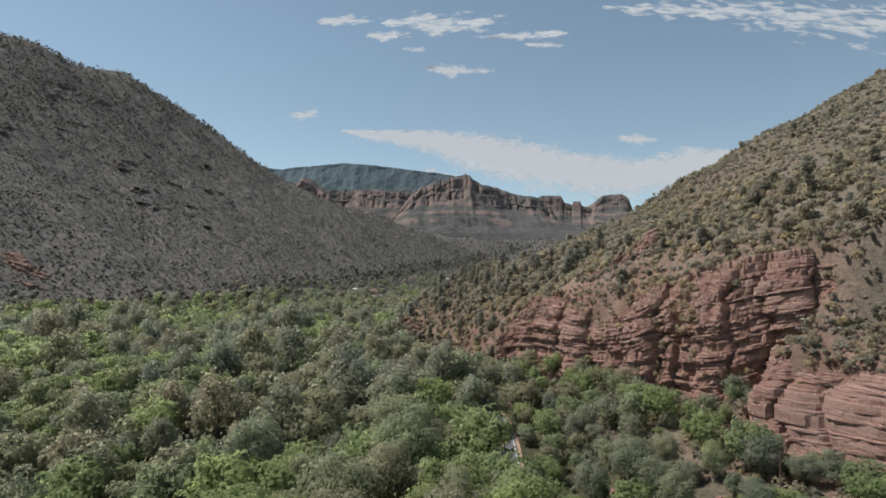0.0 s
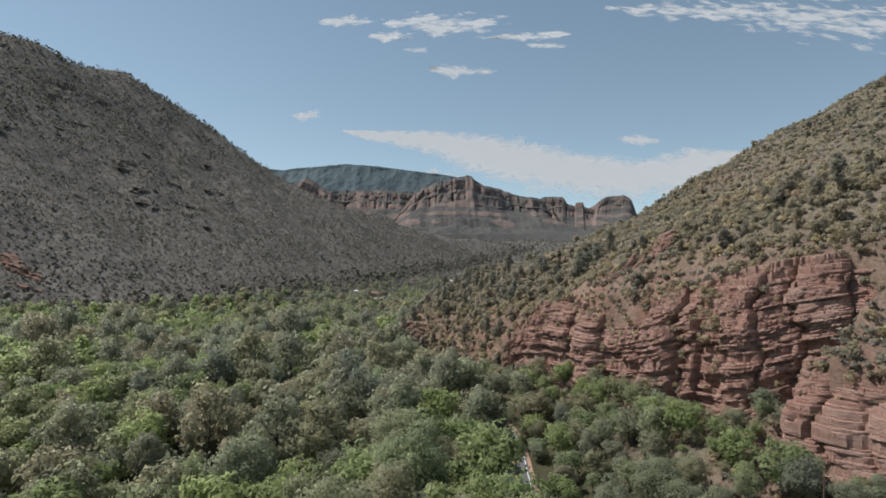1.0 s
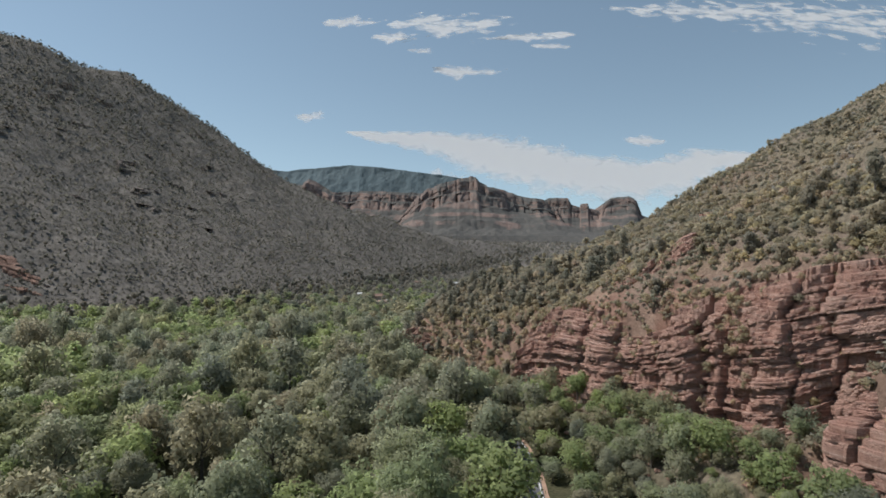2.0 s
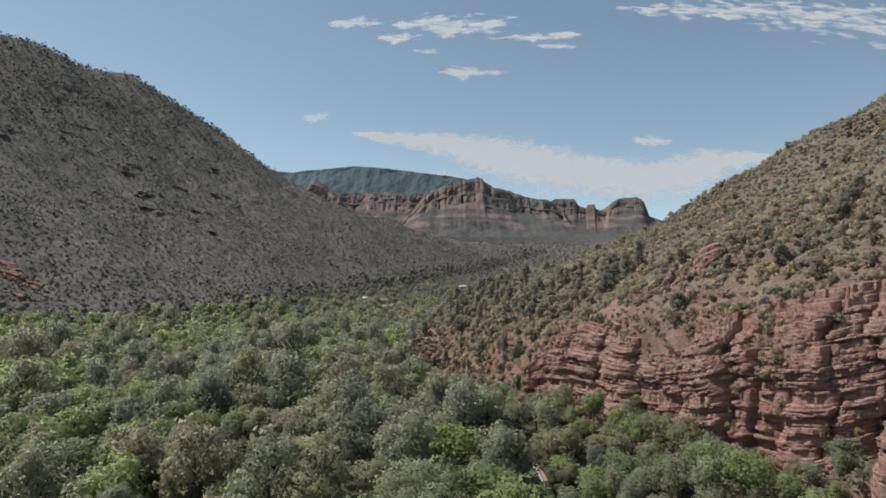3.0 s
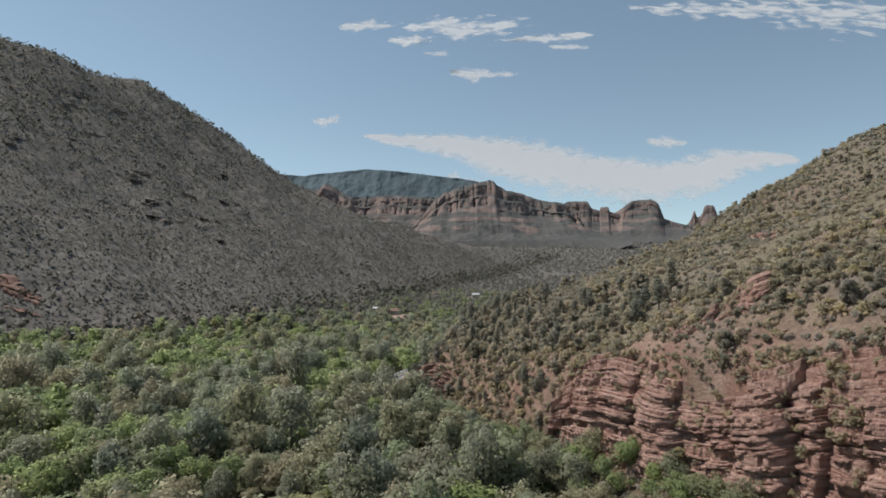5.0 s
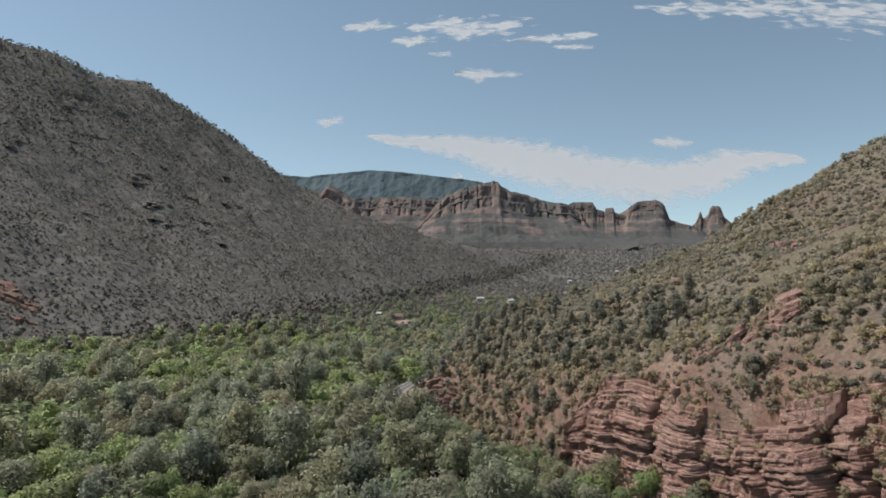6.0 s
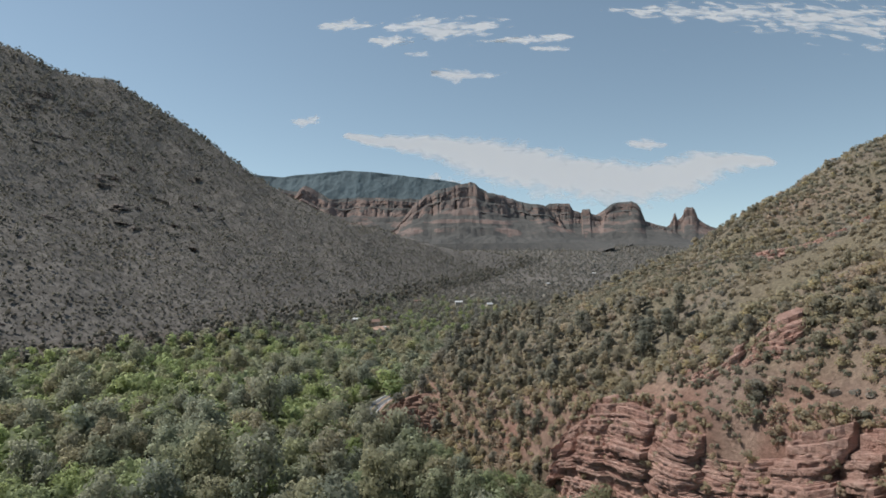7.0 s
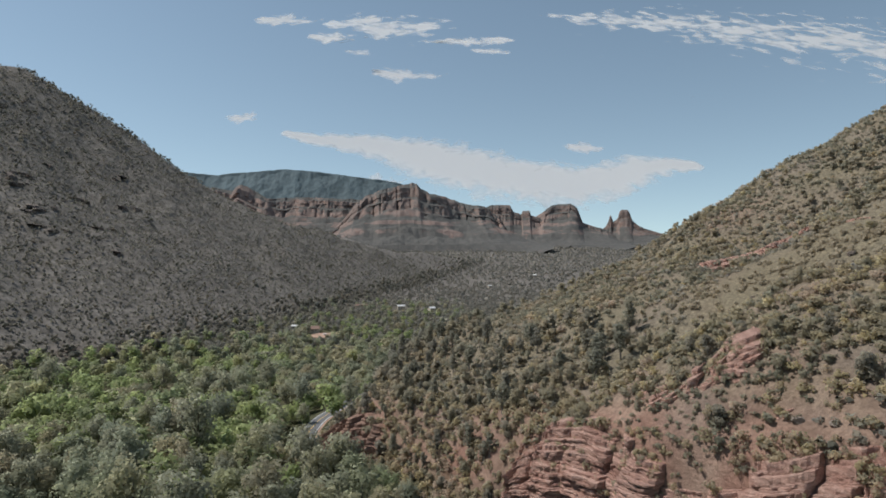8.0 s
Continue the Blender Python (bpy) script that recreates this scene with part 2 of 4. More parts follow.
def grid_quads(rows, cols):
    a = (np.arange(rows - 1)[:, None] * cols + np.arange(cols - 1)[None, :]).ravel()
    return np.stack([a, a + 1, a + cols + 1, a + cols], 1)


# ---------------------------------------------------------------- the lie of the land
FOOT_Y = [0, 60, 85, 105, 122, 138, 152, 158, 163, 172, 180, 192, 214, 232, 263, 270, 300, 340, 352, 372, 400, 430, 520, 700, 1400]
FOOT_X = [165, 140, 128, 108, 94, 83, 76, 80, 93, 84, 78.5, 72, 62, 50, 31, 28, 8, -22, -32, -42, -38, -28, -4, 60, 300]
BASE_Z = [24, 23, 22, 20, 17, 16, 16, 18, 25, 21, 19, 17, 15, 12, 8, 7, 5, 4, 4, 3, 1, -2, -6, -8, 0]
RISE_Y = [0, 60, 105, 138, 152, 158, 163, 172, 180, 192, 214, 232, 263, 275, 300, 330, 352, 372, 400, 430]
RISE_Z = [18, 20, 23, 24, 26, 28, 37, 40, 39, 36, 33, 32, 29, 22, 9, 11, 11, 6, 3, 2]
FLOOR_Y = [-400, 0, 300, 400, 500, 900, 1060, 1300, 1600, 2000, 2600, 5200]
FLOOR_Z = [4, 3, 2, 0, -6, -10, -12, -8, 8, 35, 78, 95]
SPUR_X = [-60, -45, -25, 13, 33, 99, 173, 190, 246, 289, 400, 700, 2200]
SPUR_Z = [-2, 9, 23, 34, 44, 70, 107, 119, 151, 174, 228, 330, 380]
MOUNT_Y = [200, 470, 540, 590, 650, 800, 1050, 1500, 1950, 2700]
MOUNT_X = [-500, -350, -285, -235, -190, -150, -62, 150, 325, 620]
CREST_A = [-0.95, -0.75, -0.69, -0.617, -0.5125, -0.436, -0.3884, -0.3311, -0.2736, -0.216, -0.1583, -0.12, -0.0735, -0.038, 0.0075, 0.063, 0.3]
CREST_Y = [1100, 1206, 1258, 1316, 1418, 1462, 1462, 1424, 1404, 1395, 1430, 1480, 1520, 1550, 1610, 1740, 2100]
ROAD_X = [40, 30, 23, 19, 19.2, 20.2, 19.5, 14.8, 6, -10.5, -32, -46, -51, -48, -38, -20, 10, 60]
ROAD_Y = [-60, 60, 130, 165, 180, 196, 220, 240, 262, 297, 336, 364, 388, 420, 455, 500, 600, 900]


TIER_Y = [60, 100, 122, 138, 150, 158, 163]
TIER_X = [190, 167, 148, 130, 113, 101, 95]
TIER_UP = [18, 20, 20, 20, 20, 18, 0]


def road_x(y):
    return np.interp(y, ROAD_Y, ROAD_X)


def uphill(x, y):
    """Metres uphill from the foot of the mountain."""
    return 0.9 * (np.interp(y, MOUNT_Y, MOUNT_X) - x)


def mountain_rise(d):
    """A slope that steepens towards the top."""
    return 0.36 * soft_relu(d, 20) + 0.30 * soft_relu(d - 260, 160) + 0.12 * soft_relu(d - 560, 100) - 7.5


def land(x, y, rough=True):
    x, y = np.broadcast_arrays(np.asarray(x, float), np.asarray(y, float))
    flat = np.interp(y, FLOOR_Y, FLOOR_Z)
    creek = -5.0 * ease(x, -30, -75) * ease(x, -330, -200) * ease(y, 700, 420)
    flat = flat + creek + (fbm(x / 60, y / 60, 3, 5) * 1.5 if rough else 0)
    # the mountain across the creek
    d = uphill(x, y)
    crest = np.interp(x / np.maximum(y, 200), CREST_A, CREST_Y)
    ridge = np.interp(y, FLOOR_Y, FLOOR_Z) + mountain_rise(d) - 1.15 * soft_relu(y - crest - 10, 30)
    if rough:
        along = 0.4 * x + 0.9 * y
        ridge = ridge + ease(d, 30, 200) * (fbm(along / 95, d / 260, 5, 21) * 20 + (0.5 - np.abs(fbm(x / 38, y / 38, 4, 31))) * 9)
    h = np.maximum(flat, ridge) + 4 * np.exp(-np.abs(flat - ridge) / 14) * ease(d, -60, 0)
    # the spur and its cliffs
    foot, base, rise = np.interp(y, FOOT_Y, FOOT_X), np.interp(y, FOOT_Y, BASE_Z), np.interp(y, RISE_Y, RISE_Z)
    wide = 9.0 + 20 * ease(y, 272, 304)
    top = base + rise
    behind = x - foot - wide
    tier, jump = np.interp(y, TIER_Y, TIER_X), np.interp(y, TIER_Y, TIER_UP)
    shelf = np.maximum(tier - foot - wide, 0) * ease(y, 165, 157)
    upper = top + 0.2 * np.clip(behind, 0, shelf) + 0.56 * np.clip(behind - shelf, 0, None) + 0.29 * np.clip(behind, 0, 30) * ease(y, 165, 200) + 0.56 * np.minimum(behind, 0) + jump * ease(x, tier + 9, tier + 19)
    far = np.interp(x, SPUR_X, SPUR_Z) - 17 * np.exp(-((y - 362) / 32) ** 2) * ease(x, 90, 180) - 8 * np.exp(-((y - 322) / 26) ** 2) * ease(x, 0, 25) * ease(x, 95, 55)
    upper = upper + (far - upper) * ease(y, 262, 300)
    if rough:
        upper = upper + ease(behind, 0, 25) * (fbm(x / 34, y / 34, 5, 41) * 5.0 + fbm(x / 7, y / 7, 3, 51) * 0.9)
    edge = road_x(y) + 7
    talus = flat + (base - flat) * ease(x, edge, np.maximum(foot, edge + 6))
    back = 6 * ease(y, 300, 270) + 6 * ease(y, 150, 162) * ease(y, 215, 190)
    hill = talus + (upper - talus) * ease(x, foot - 1 + back, foot + wide + back)
    hill = hill - 0.6 * soft_relu(y - np.interp(x, [-60, 0, 70, 120, 200, 400], [440, 482, 462, 451, 442, 450]), 14) * ease(x, -60, 20)
    h = np.where(x > edge - 3, np.maximum(hill, h), h)
    # the road bed
    lane = np.abs(x - road_x(y))
    bed = np.interp(y, FLOOR_Y, FLOOR_Z) + 0.2
    k = ease(lane, 11, 6.0) * ease(y, 560, 500)
    return h + (bed - h) * k


def meadow(x, y):
    """Where the dry grass grows with few bushes, high on the spur."""
    return np.clip(1.5 * np.exp(-((x - 138) / 40) ** 2 - ((y - 288) / 36) ** 2), 0, 1)


LEDGES = ((56, 250, 69, 240), (69, 240, 91, 230), (72, 226, 85, 213), (85, 213, 97, 199), (52, 262, 67, 246), (67, 246, 80, 229), (150, 366, 174, 352), (174, 352, 186, 326), (170, 314, 171, 296))


def on_ledge(x, y):
    """Bare rock steps on the spur, where nothing tall grows: the face and a strip in front of it."""
    near = np.zeros(np.shape(x), bool)
    for ax, ay, bx, by in LEDGES:
        t = np.clip(((x - ax) * (bx - ax) + (y - ay) * (by - ay)) / ((bx - ax) ** 2 + (by - ay) ** 2), 0, 1)
        px, py = x - ax - t * (bx - ax), y - ay - t * (by - ay)
        front = (px * (by - ay) - py * (bx - ax)) > 0
        near |= np.hypot(px, py) < np.where(front, 3.2, 1.5)
    return near


def ground_z(x, y):
    return float(land(np.array([x]), np.array([y]))[0])


def stations(stretches):
    out = []
    for a, b, step in stretches:
        out.append(np.linspace(a, b, max(2, round((b - a) / step)), endpoint=False))
    return np.concatenate(out + [np.array([stretches[-1][1]])])


def build_ground():
    xs = stations([(-2600, -1200, 60), (-1200, -420, 10), (-420, -110, 6), (-110, 330, 3.2), (330, 800, 12), (800, 2600, 60)])
    ys = stations([(-500, 60, 20), (60, 460, 3.2), (460, 1300, 8), (1300, 2700, 28), (2700, 4800, 90)])
    x, y = np.meshgrid(xs, ys)
    z = land(x, y)
    d = uphill(x, y)
    grey = np.maximum(ease(d, -20, 60), ease(y, 500, 640)) * np.maximum(ease(x, 130, 40), ease(y, 620, 800))
    low = ease(z - np.interp(y, FLOOR_Y, FLOOR_Z), 14, 3) * ease(y, 1150, 850)
    up = x - np.interp(y, FOOT_Y, FOOT_X)
    ruddy = ease(up, -22, 0) * ease(up, 42, 14) * ease(y, 420, 360) * np.clip(0.75 + fbm(x / 18, y / 18, 3, 17) * 0.8, 0, 1)
    me = mesh_of("ground", np.stack([x, y, z], -1).reshape(-1, 3), grid_quads(len(ys), len(xs)), smooth=True, grey_scree=grey.ravel(), litter=low.ravel(), red_soil=ruddy.ravel(), straw=np.maximum(0.9 * meadow(x, y), 0.75 * ease(up, 24, 60) * ease(y, 520, 440) * np.clip(0.6 + fbm(x / 26, y / 26, 3, 23) * 1.2, 0, 1)).ravel())
    ob = part("ground", me, EARTH)
    return tagged(ob, "dry canyon ground of grey-brown scree, grass and red soil", "ground", kind="structure")


build_ground()


# ---------------------------------------------------------------- road
def strip(name, lo, hi, y0, y1, lift, material, parent=None):
    ys = np.arange(y0, y1 + 0.1, 2.0)
    cx = road_x(ys)
    k = np.ones(9) / 9
    cx = np.convolve(np.pad(cx, 4, "edge"), k, "valid")
    t = np.gradient(cx, ys)
    n = np.stack([np.ones_like(t), -t], 1) / np.sqrt(1 + t * t)[:, None]
    z = np.interp(ys, FLOOR_Y, FLOOR_Z) + 0.2
    rows = []
    for off, dz in ((lo, lift - 0.12), (lo, lift), (hi, lift), (hi, lift - 0.12)):
        rows.append(np.stack([cx + n[:, 0] * off, ys + n[:, 1] * off, z + dz], 1))
    return part(name, mesh_of(name, np.stack(rows, 1).reshape(-1, 3), grid_quads(len(ys), 4)), material, parent)


def build_road():
    road = strip("road", -4.2, 4.2, 30, 500, 0.16, ASPHALT)
    tagged(road, "grey two-lane asphalt road with white edge lines and a yellow centre", "road", kind="structure")
    strip("edge_line", 3.45, 3.75, 30, 500, 0.18, LINE_PAINT, road)
    strip("edge_line", -3.75, -3.45, 30, 500, 0.18, LINE_PAINT, road)
    strip("centre_line", -0.28, -0.1, 30, 500, 0.18, YELLOW_PAINT, road)
    strip("centre_line", 0.1, 0.28, 30, 500, 0.18, YELLOW_PAINT, road)
    verge = strip("shoulder", 4.2, 5.4, 30, 500, 0.10, DUST)
    tagged(verge, "bare reddish gravel shoulder beside the road", "shoulder", kind="structure")


build_road()


# ---------------------------------------------------------------- cliffs in beds
def cliff(line, inset, thick, seed, label, material=RED_ROCK, rugged=1.0, column=(6, 20), back=9.0, step=0.8, name="sandstone_cliff", grounded=False, uneven=0.25, bow=1.0, relief=1.0):
    """A cliff along line, rows of (x, y, foot z, brow z) with the hill on its left hand, as beds of rock laid one on another.
    Rounded buttresses stand side by side, with clefts between them. grounded: the rows' z are a sink and a height over the land."""
    pts = np.array(line, float)
    run = np.concatenate(([0], np.cumsum(np.hypot(*np.diff(pts[:, :2], axis=0).T))))
    s = np.arange(0, run[-1], step)
    cx, cy, z0, z1 = (np.interp(s, run, pts[:, i]) for i in range(4))
    k = np.ones(11) / 11
    cx, cy, z0, z1 = (np.convolve(np.pad(c, 5, "edge"), k, "valid") for c in (cx, cy, z0, z1))
    if grounded:
        lie = np.convolve(np.pad(land(cx, cy), 9, "edge"), np.ones(19) / 19, "valid")
        z0, z1 = lie - z0, lie + z1
    tx, ty = np.gradient(cx, s), np.gradient(cy, s)
    ln = np.hypot(tx, ty)
    nx, ny = -ty / ln, tx / ln
    ends = ease(s, 0, 6) * ease(s, run[-1], run[-1] - 6)
    count = max(3, round(float((z1 - z0).mean()) / thick))
    r = np.random.default_rng(seed)
    # buttresses
    marks = [0.0]
    while marks[-1] < run[-1] + 20:
        marks.append(marks[-1] + r.uniform(*column))
    marks = np.array(marks)
    jut, height, plumb = r.uniform(0, 3.4 * relief, len(marks)), 1 - uneven * r.random(len(marks)) ** 1.5, r.uniform(0.5, 1.0, len(marks))
    facing = r.uniform(-1.3, 1.3, len(marks)) * relief
    layer = np.exp(r.normal(0, 0.75, count))
    cuts = np.concatenate(([0], np.cumsum(layer))) / layer.sum()
    thing = tagged(new(name), label, "cliff", kind="structure")
    lift = fbm(s / 28, 0 * s + 5, 3, seed + 9) * 1.6
    for i in range(count):
        f0, f1 = cuts[i], cuts[i + 1] + 0.004
        zb, zt = z0 + (z1 - z0) * f0 + lift * (f0 > 0), z0 + (z1 - z0) * f1 + lift
        fm = (f0 + f1) / 2
        sway = s + fbm(s / 9, 0 * s + i * 0.13, 3, seed + 2) * 3.0 + float(fbm(i * 0.11, 3.3, 2, seed + 4)) * 5.0
        cell = np.clip(np.searchsorted(marks, sway) - 1, 0, len(marks) - 2)
        t = np.clip(2 * (sway - marks[cell]) / (marks[cell + 1] - marks[cell]) - 1, -1, 1)
        round_off = (0.35 * (1 - np.sqrt(1 - 0.96 * t * t)) + 0.65 * np.abs(t) ** 6) * 3.4 * bow * plumb[cell] + t * facing[cell]
        blocks = np.floor(s / r.uniform(3.0, 11.0) + fbm(s / 6, 0 * s + i, 2, seed) * 1.3)
        jag = lattice(blocks, blocks * 0 + i, seed + 5)
        slope = inset * (0.35 * fm + 0.65 * ease(fm, 0.62, 1.0))
        swell = (lattice(cell.astype(float), cell * 0.0 + i // 4, seed + 7) - 0.5) * 1.7
        over = np.clip((fm - height[cell]) * 14, 0, 1) * 4.0
        off = slope + rugged * (jut[cell] + round_off + swell + (jag - 0.5) * (0.7 + 1.2 * r.random()) + r.uniform(-0.34, 0.34) + fbm(s / 4.0, zt * 0.3, 4, seed + 11) * 1.7 + fbm(s / 1.1, 0 * s + i, 2, seed + 15) * 0.6) + over
        off = off + fbm(s / 35, 0 * s + 9, 3, seed + 13) * 2.0 + (1 - ends) * 6
        rows = []
        thin = min(1.0, float((zt - zb).mean()))
        for df, do in ((0.0, 0.25), (0.08, 0.06), (0.55, 0.0), (0.92, 0.05), (1.0, 0.25)):
            o = off + do * thin
            rows.append(np.stack([cx + nx * o, cy + ny * o, zb + (zt - zb) * df + fbm(s / 1.7, 0 * s + df, 2, seed + i) * 0.12], 1))
        o = off + back
        rows.append(np.stack([cx + nx * o, cy + ny * o, zt + 0.3], 1))
        part("rock_bed", mesh_of("rock_bed", np.stack(rows, 1).reshape(-1, 3), grid_quads(len(s), 6)), material, thing)
    return thing


cliff([(22, 282, 2, 28), (25, 274, 3, 36), (29, 265, 4, 42), (38, 252, 5, 47), (46, 239, 7, 45), (53, 228, 9, 44), (60, 216, 11, 47), (66, 205, 13, 52), (71, 196, 15, 57), (77, 182, 17, 62), (84, 172, 21, 65), (97, 161, 29, 68), (112, 151, 36, 69),
       (128, 139, 42, 73), (147, 122, 47, 78), (165, 102, 52, 82)],
      9, 0.55, 3, "red sandstone cliff in thin level beds above the road", back=14, uneven=0.2, step=0.5, rugged=1.0, bow=0.85, column=(5, 19), relief=1.45)
cliff([(92, 167, 20, 35), (84, 162, 15, 37), (79, 156, 12, 39), (80, 149, 11, 41), (86, 138, 12, 42), (95, 121, 15, 42), (109, 104, 16, 43), (128, 85, 17, 44), (140, 62, 17, 44)],
      9, 0.7, 8, "rounded red sandstone bluff with level beds and bushes", rugged=0.55, column=(8, 18), uneven=0.2, bow=1.5, back=14)
cliff([(56, 250, 3, 4), (62, 245, 3, 6), (69, 240, 3, 8), (76, 235, 3, 9), (84, 232, 3, 8.5), (91, 230, 3, 4)], 5, 0.7, 41, "stepped red sandstone rib climbing the hillside", rugged=0.8, column=(3, 9), grounded=True, uneven=0.5, back=7)
cliff([(72, 226, 3, 2), (79, 220, 3, 4.5), (85, 213, 3, 5), (91, 206, 3, 4), (97, 199, 3, 2)], 4, 0.7, 43, "low red sandstone ledge above the cliff", rugged=0.7, column=(3, 8), grounded=True, uneven=0.5, back=6)
cliff([(52, 262, 3, 2.5), (60, 254, 3, 5), (67, 246, 3, 5.5), (74, 238, 3, 6), (80, 229, 3, 4)], 5, 0.8, 14, "broken red sandstone ledges on the hillside", rugged=0.8, column=(3, 9), grounded=True, uneven=0.6, back=7)
cliff([(138, 372, 2, 2), (150, 366, 2, 4), (162, 361, 2, 3.5), (174, 352, 2, 5.5), (182, 340, 2, 5), (186, 326, 2, 3)], 4, 0.8, 22, "low rusty rock ledge near the ridge", rugged=0.9, column=(3, 7), grounded=True, uneven=0.6, back=5)
cliff([(168, 322, 1, 1.5), (170, 314, 1, 3), (170, 304, 1, 3.5), (172, 294, 1, 2)], 9, 1.2, 52, "smooth pink sandstone slab bared on the upper slope", rugged=0.3, column=(6, 12), grounded=True, uneven=0.3, back=10)
cliff([(-47, 374, 1, 6), (-43, 362, 1, 13), (-36, 351, 2, 20), (-26, 343, 3, 22), (-17, 338, 5, 19), (-9, 334, 7, 14)], 7, 0.9, 27, "broken rusty rock face at the toe of the spur", TOE_ROCK, column=(2, 5), back=7, rugged=0.8, uneven=0.5)
# rock bands on the mountain
cliff([(-428, 552, 2, 2), (-412, 545, 2, 5), (-392, 541, 2, 5.5), (-374, 543, 2, 4), (-360, 548, 2, 2)], 5, 1.3, 33, "low red sandstone ledge at the foot of the mountain", TOE_ROCK, grounded=True, uneven=0.5, rugged=1.4, column=(4, 10))
cliff([(-400, 526, 2, 1), (-386, 524, 2, 3), (-370, 526, 2, 4), (-352, 532, 2, 2)], 5, 1.3, 34, "broken red sandstone step at the foot of the mountain", TOE_ROCK, grounded=True, uneven=0.6, rugged=1.4, column=(4, 10))


def mountain_bands():
    r = np.random.default_rng(61)
    spots = [(r.uniform(760, 1350), r.uniform(250, 560), r.uniform(12, 26), r.uniform(2, 4.5)) for _ in range(14)]
    # the broken cliffs half way up, and the dark ones under the brow
    spots += [(985, 395, 34, 9), (950, 372, 24, 7), (1030, 358, 40, 8), (1070, 330, 36, 9), (915, 312, 26, 5), (880, 205, 20, 4), (940, 262, 30, 5), (1150, 650, 70, 13), (1095, 610, 50, 11), (1200, 630, 60, 10), (870, 262, 26, 4)]
    for y0, d0, wide, tall in spots:
        rows = []
        for k in range(6):
            # along the contour, at d0 uphill from the foot line
            y = y0 + (k / 5 - 0.5) * wide
            d = d0 + 9 * math.sin(k * 1.7 + y0)
            rows.append((float(np.interp(y, MOUNT_Y, MOUNT_X)) - d / 0.9, y, 3, tall * (0.4 + 0.6 * math.sin(math.pi * (k + 0.5) / 6))))
        cliff(rows, 4, 2.0, int(y0), "broken grey rock band on the mountainside", GREY_ROCK, rugged=1.3, column=(3, 9), step=1.3, grounded=True, uneven=0.85, back=7, name="rock_band")


mountain_bands()


# ---------------------------------------------------------------- mesas far off
STEPS_F = [0.0, 0.10, 0.20, 0.22, 0.31, 0.33, 0.42, 0.44, 0.66, 0.69, 0.90, 0.93, 1.0]
STEPS_B = [-0.95, -0.62, -0.53, -0.45, -0.36, -0.27, -0.18, -0.10, -0.02, 0.05, 0.10, 0.16, 0.22]


def mesa(name, skyline, front, foot_z, label, seed, depth=350, rugged=40, cliff_rock=None, step=7.0, soft=30, crag=5.0, turned=False, talus=0.5, apron=1.0):
    """A butte or mesa: skyline rows of (x, top z); banded talus below, stepped cliffs above, buttresses along the front, a wooded cap."""
    pts = np.array(skyline, float)
    x = np.arange(pts[0, 0], pts[-1, 0], step)
    top = np.interp(x, pts[:, 0], pts[:, 1]) + fbm(x / 30, 0 * x, 3, seed) * crag
    ends = ease(x, pts[0, 0], pts[0, 0] + soft) * ease(x, pts[-1, 0], pts[-1, 0] - soft)
    thing = tagged(new(name), label, "mesa")
    fold = np.abs(fbm(x / 150, 0 * x + 3, 3, seed + 2)) * rugged * 3.2
    r = np.random.default_rng(seed)
    tiers = []
    for k in range(4):
        marks = np.cumsum(np.concatenate(([pts[0, 0] - 60], r.uniform(0.3, 1.0, 400) ** 2 * 4.0 * max(9.0, rugged))))
        sway = x + fbm(x / 40, 0 * x + k, 2, seed + k) * 12
        cell = np.clip(np.searchsorted(marks, sway) - 1, 0, 398)
        t = np.clip(2 * (sway - marks[cell]) / (marks[cell + 1] - marks[cell]) - 1, -1, 1)
        tiers.append((1 - np.sqrt(1 - 0.97 * t * t)) * rugged * 0.5 + r.uniform(-0.5, 0.5, 400)[cell] * rugged * 0.8)
    top = top + tiers[3] * -0.06 * min(1.0, crag / 4)

    def sheet(fs, piece, material):
        rows = []
        for f, b in fs:
            rise = f / 0.44 * talus if f < 0.44 else talus + (f - 0.44) / 0.56 * (1 - talus)
            h = foot_z + (top - foot_z) * rise
            tier = tiers[0] if f < 0.63 else tiers[1] if f < 0.79 else tiers[2]
            chop = tier * 0.45 + tiers[0] * 0.35 + fbm(x / 16, 0 * x + f * 6, 3, seed + 6) * rugged * 0.3
            y = front + depth * b * (apron if b < 0 else 1) + fold * (0.15 + 0.65 * min(1, max(0, f) / 0.45)) + chop * (0.12 if f < 0.42 else 1.0) * (cliff_rock is None) + (1 - ends) * 50
            wob = fbm(x / 60, 0 * x + b * 5, 4, seed + 8) * 0.07 * (top - foot_z) * (0 < f < 0.98)
            rows.append(np.stack([x, y, h + wob], 1))
        part(piece, mesh_of(piece, np.stack(rows, 0).reshape(-1, 3), grid_quads(len(fs), len(x))), material, thing)

    def prof(lo, hi, n):
        if cliff_rock:
            return [(f, 0.9 * f - 0.62) for f in np.linspace(lo, hi, n)]
        return [(f, float(np.interp(f, STEPS_F, STEPS_B))) for f in np.linspace(lo, hi, n)]

    rock = cliff_rock or PALE_ROCK
    sheet([(-0.35, -1.3)] + prof(0, 0.44, 34), "talus", TALUS if cliff_rock is None else rock)
    sheet(prof(0.44, 1.0, 34), "cliff_face", rock)
    sheet([(1.0, prof(1, 1, 1)[0][1]), (1.0, 0.5), (0.93, 0.8), (-0.2, 1.0)], "cap", CAP if cliff_rock is None else rock)
    if turned:
        mid = float(pts[:, 0].mean())
        thing.matrix_world = pose(mid, front, 0, 0, 0, -math.degrees(math.atan2(mid, front))) @ pose(-mid, -front, 0)
    return thing


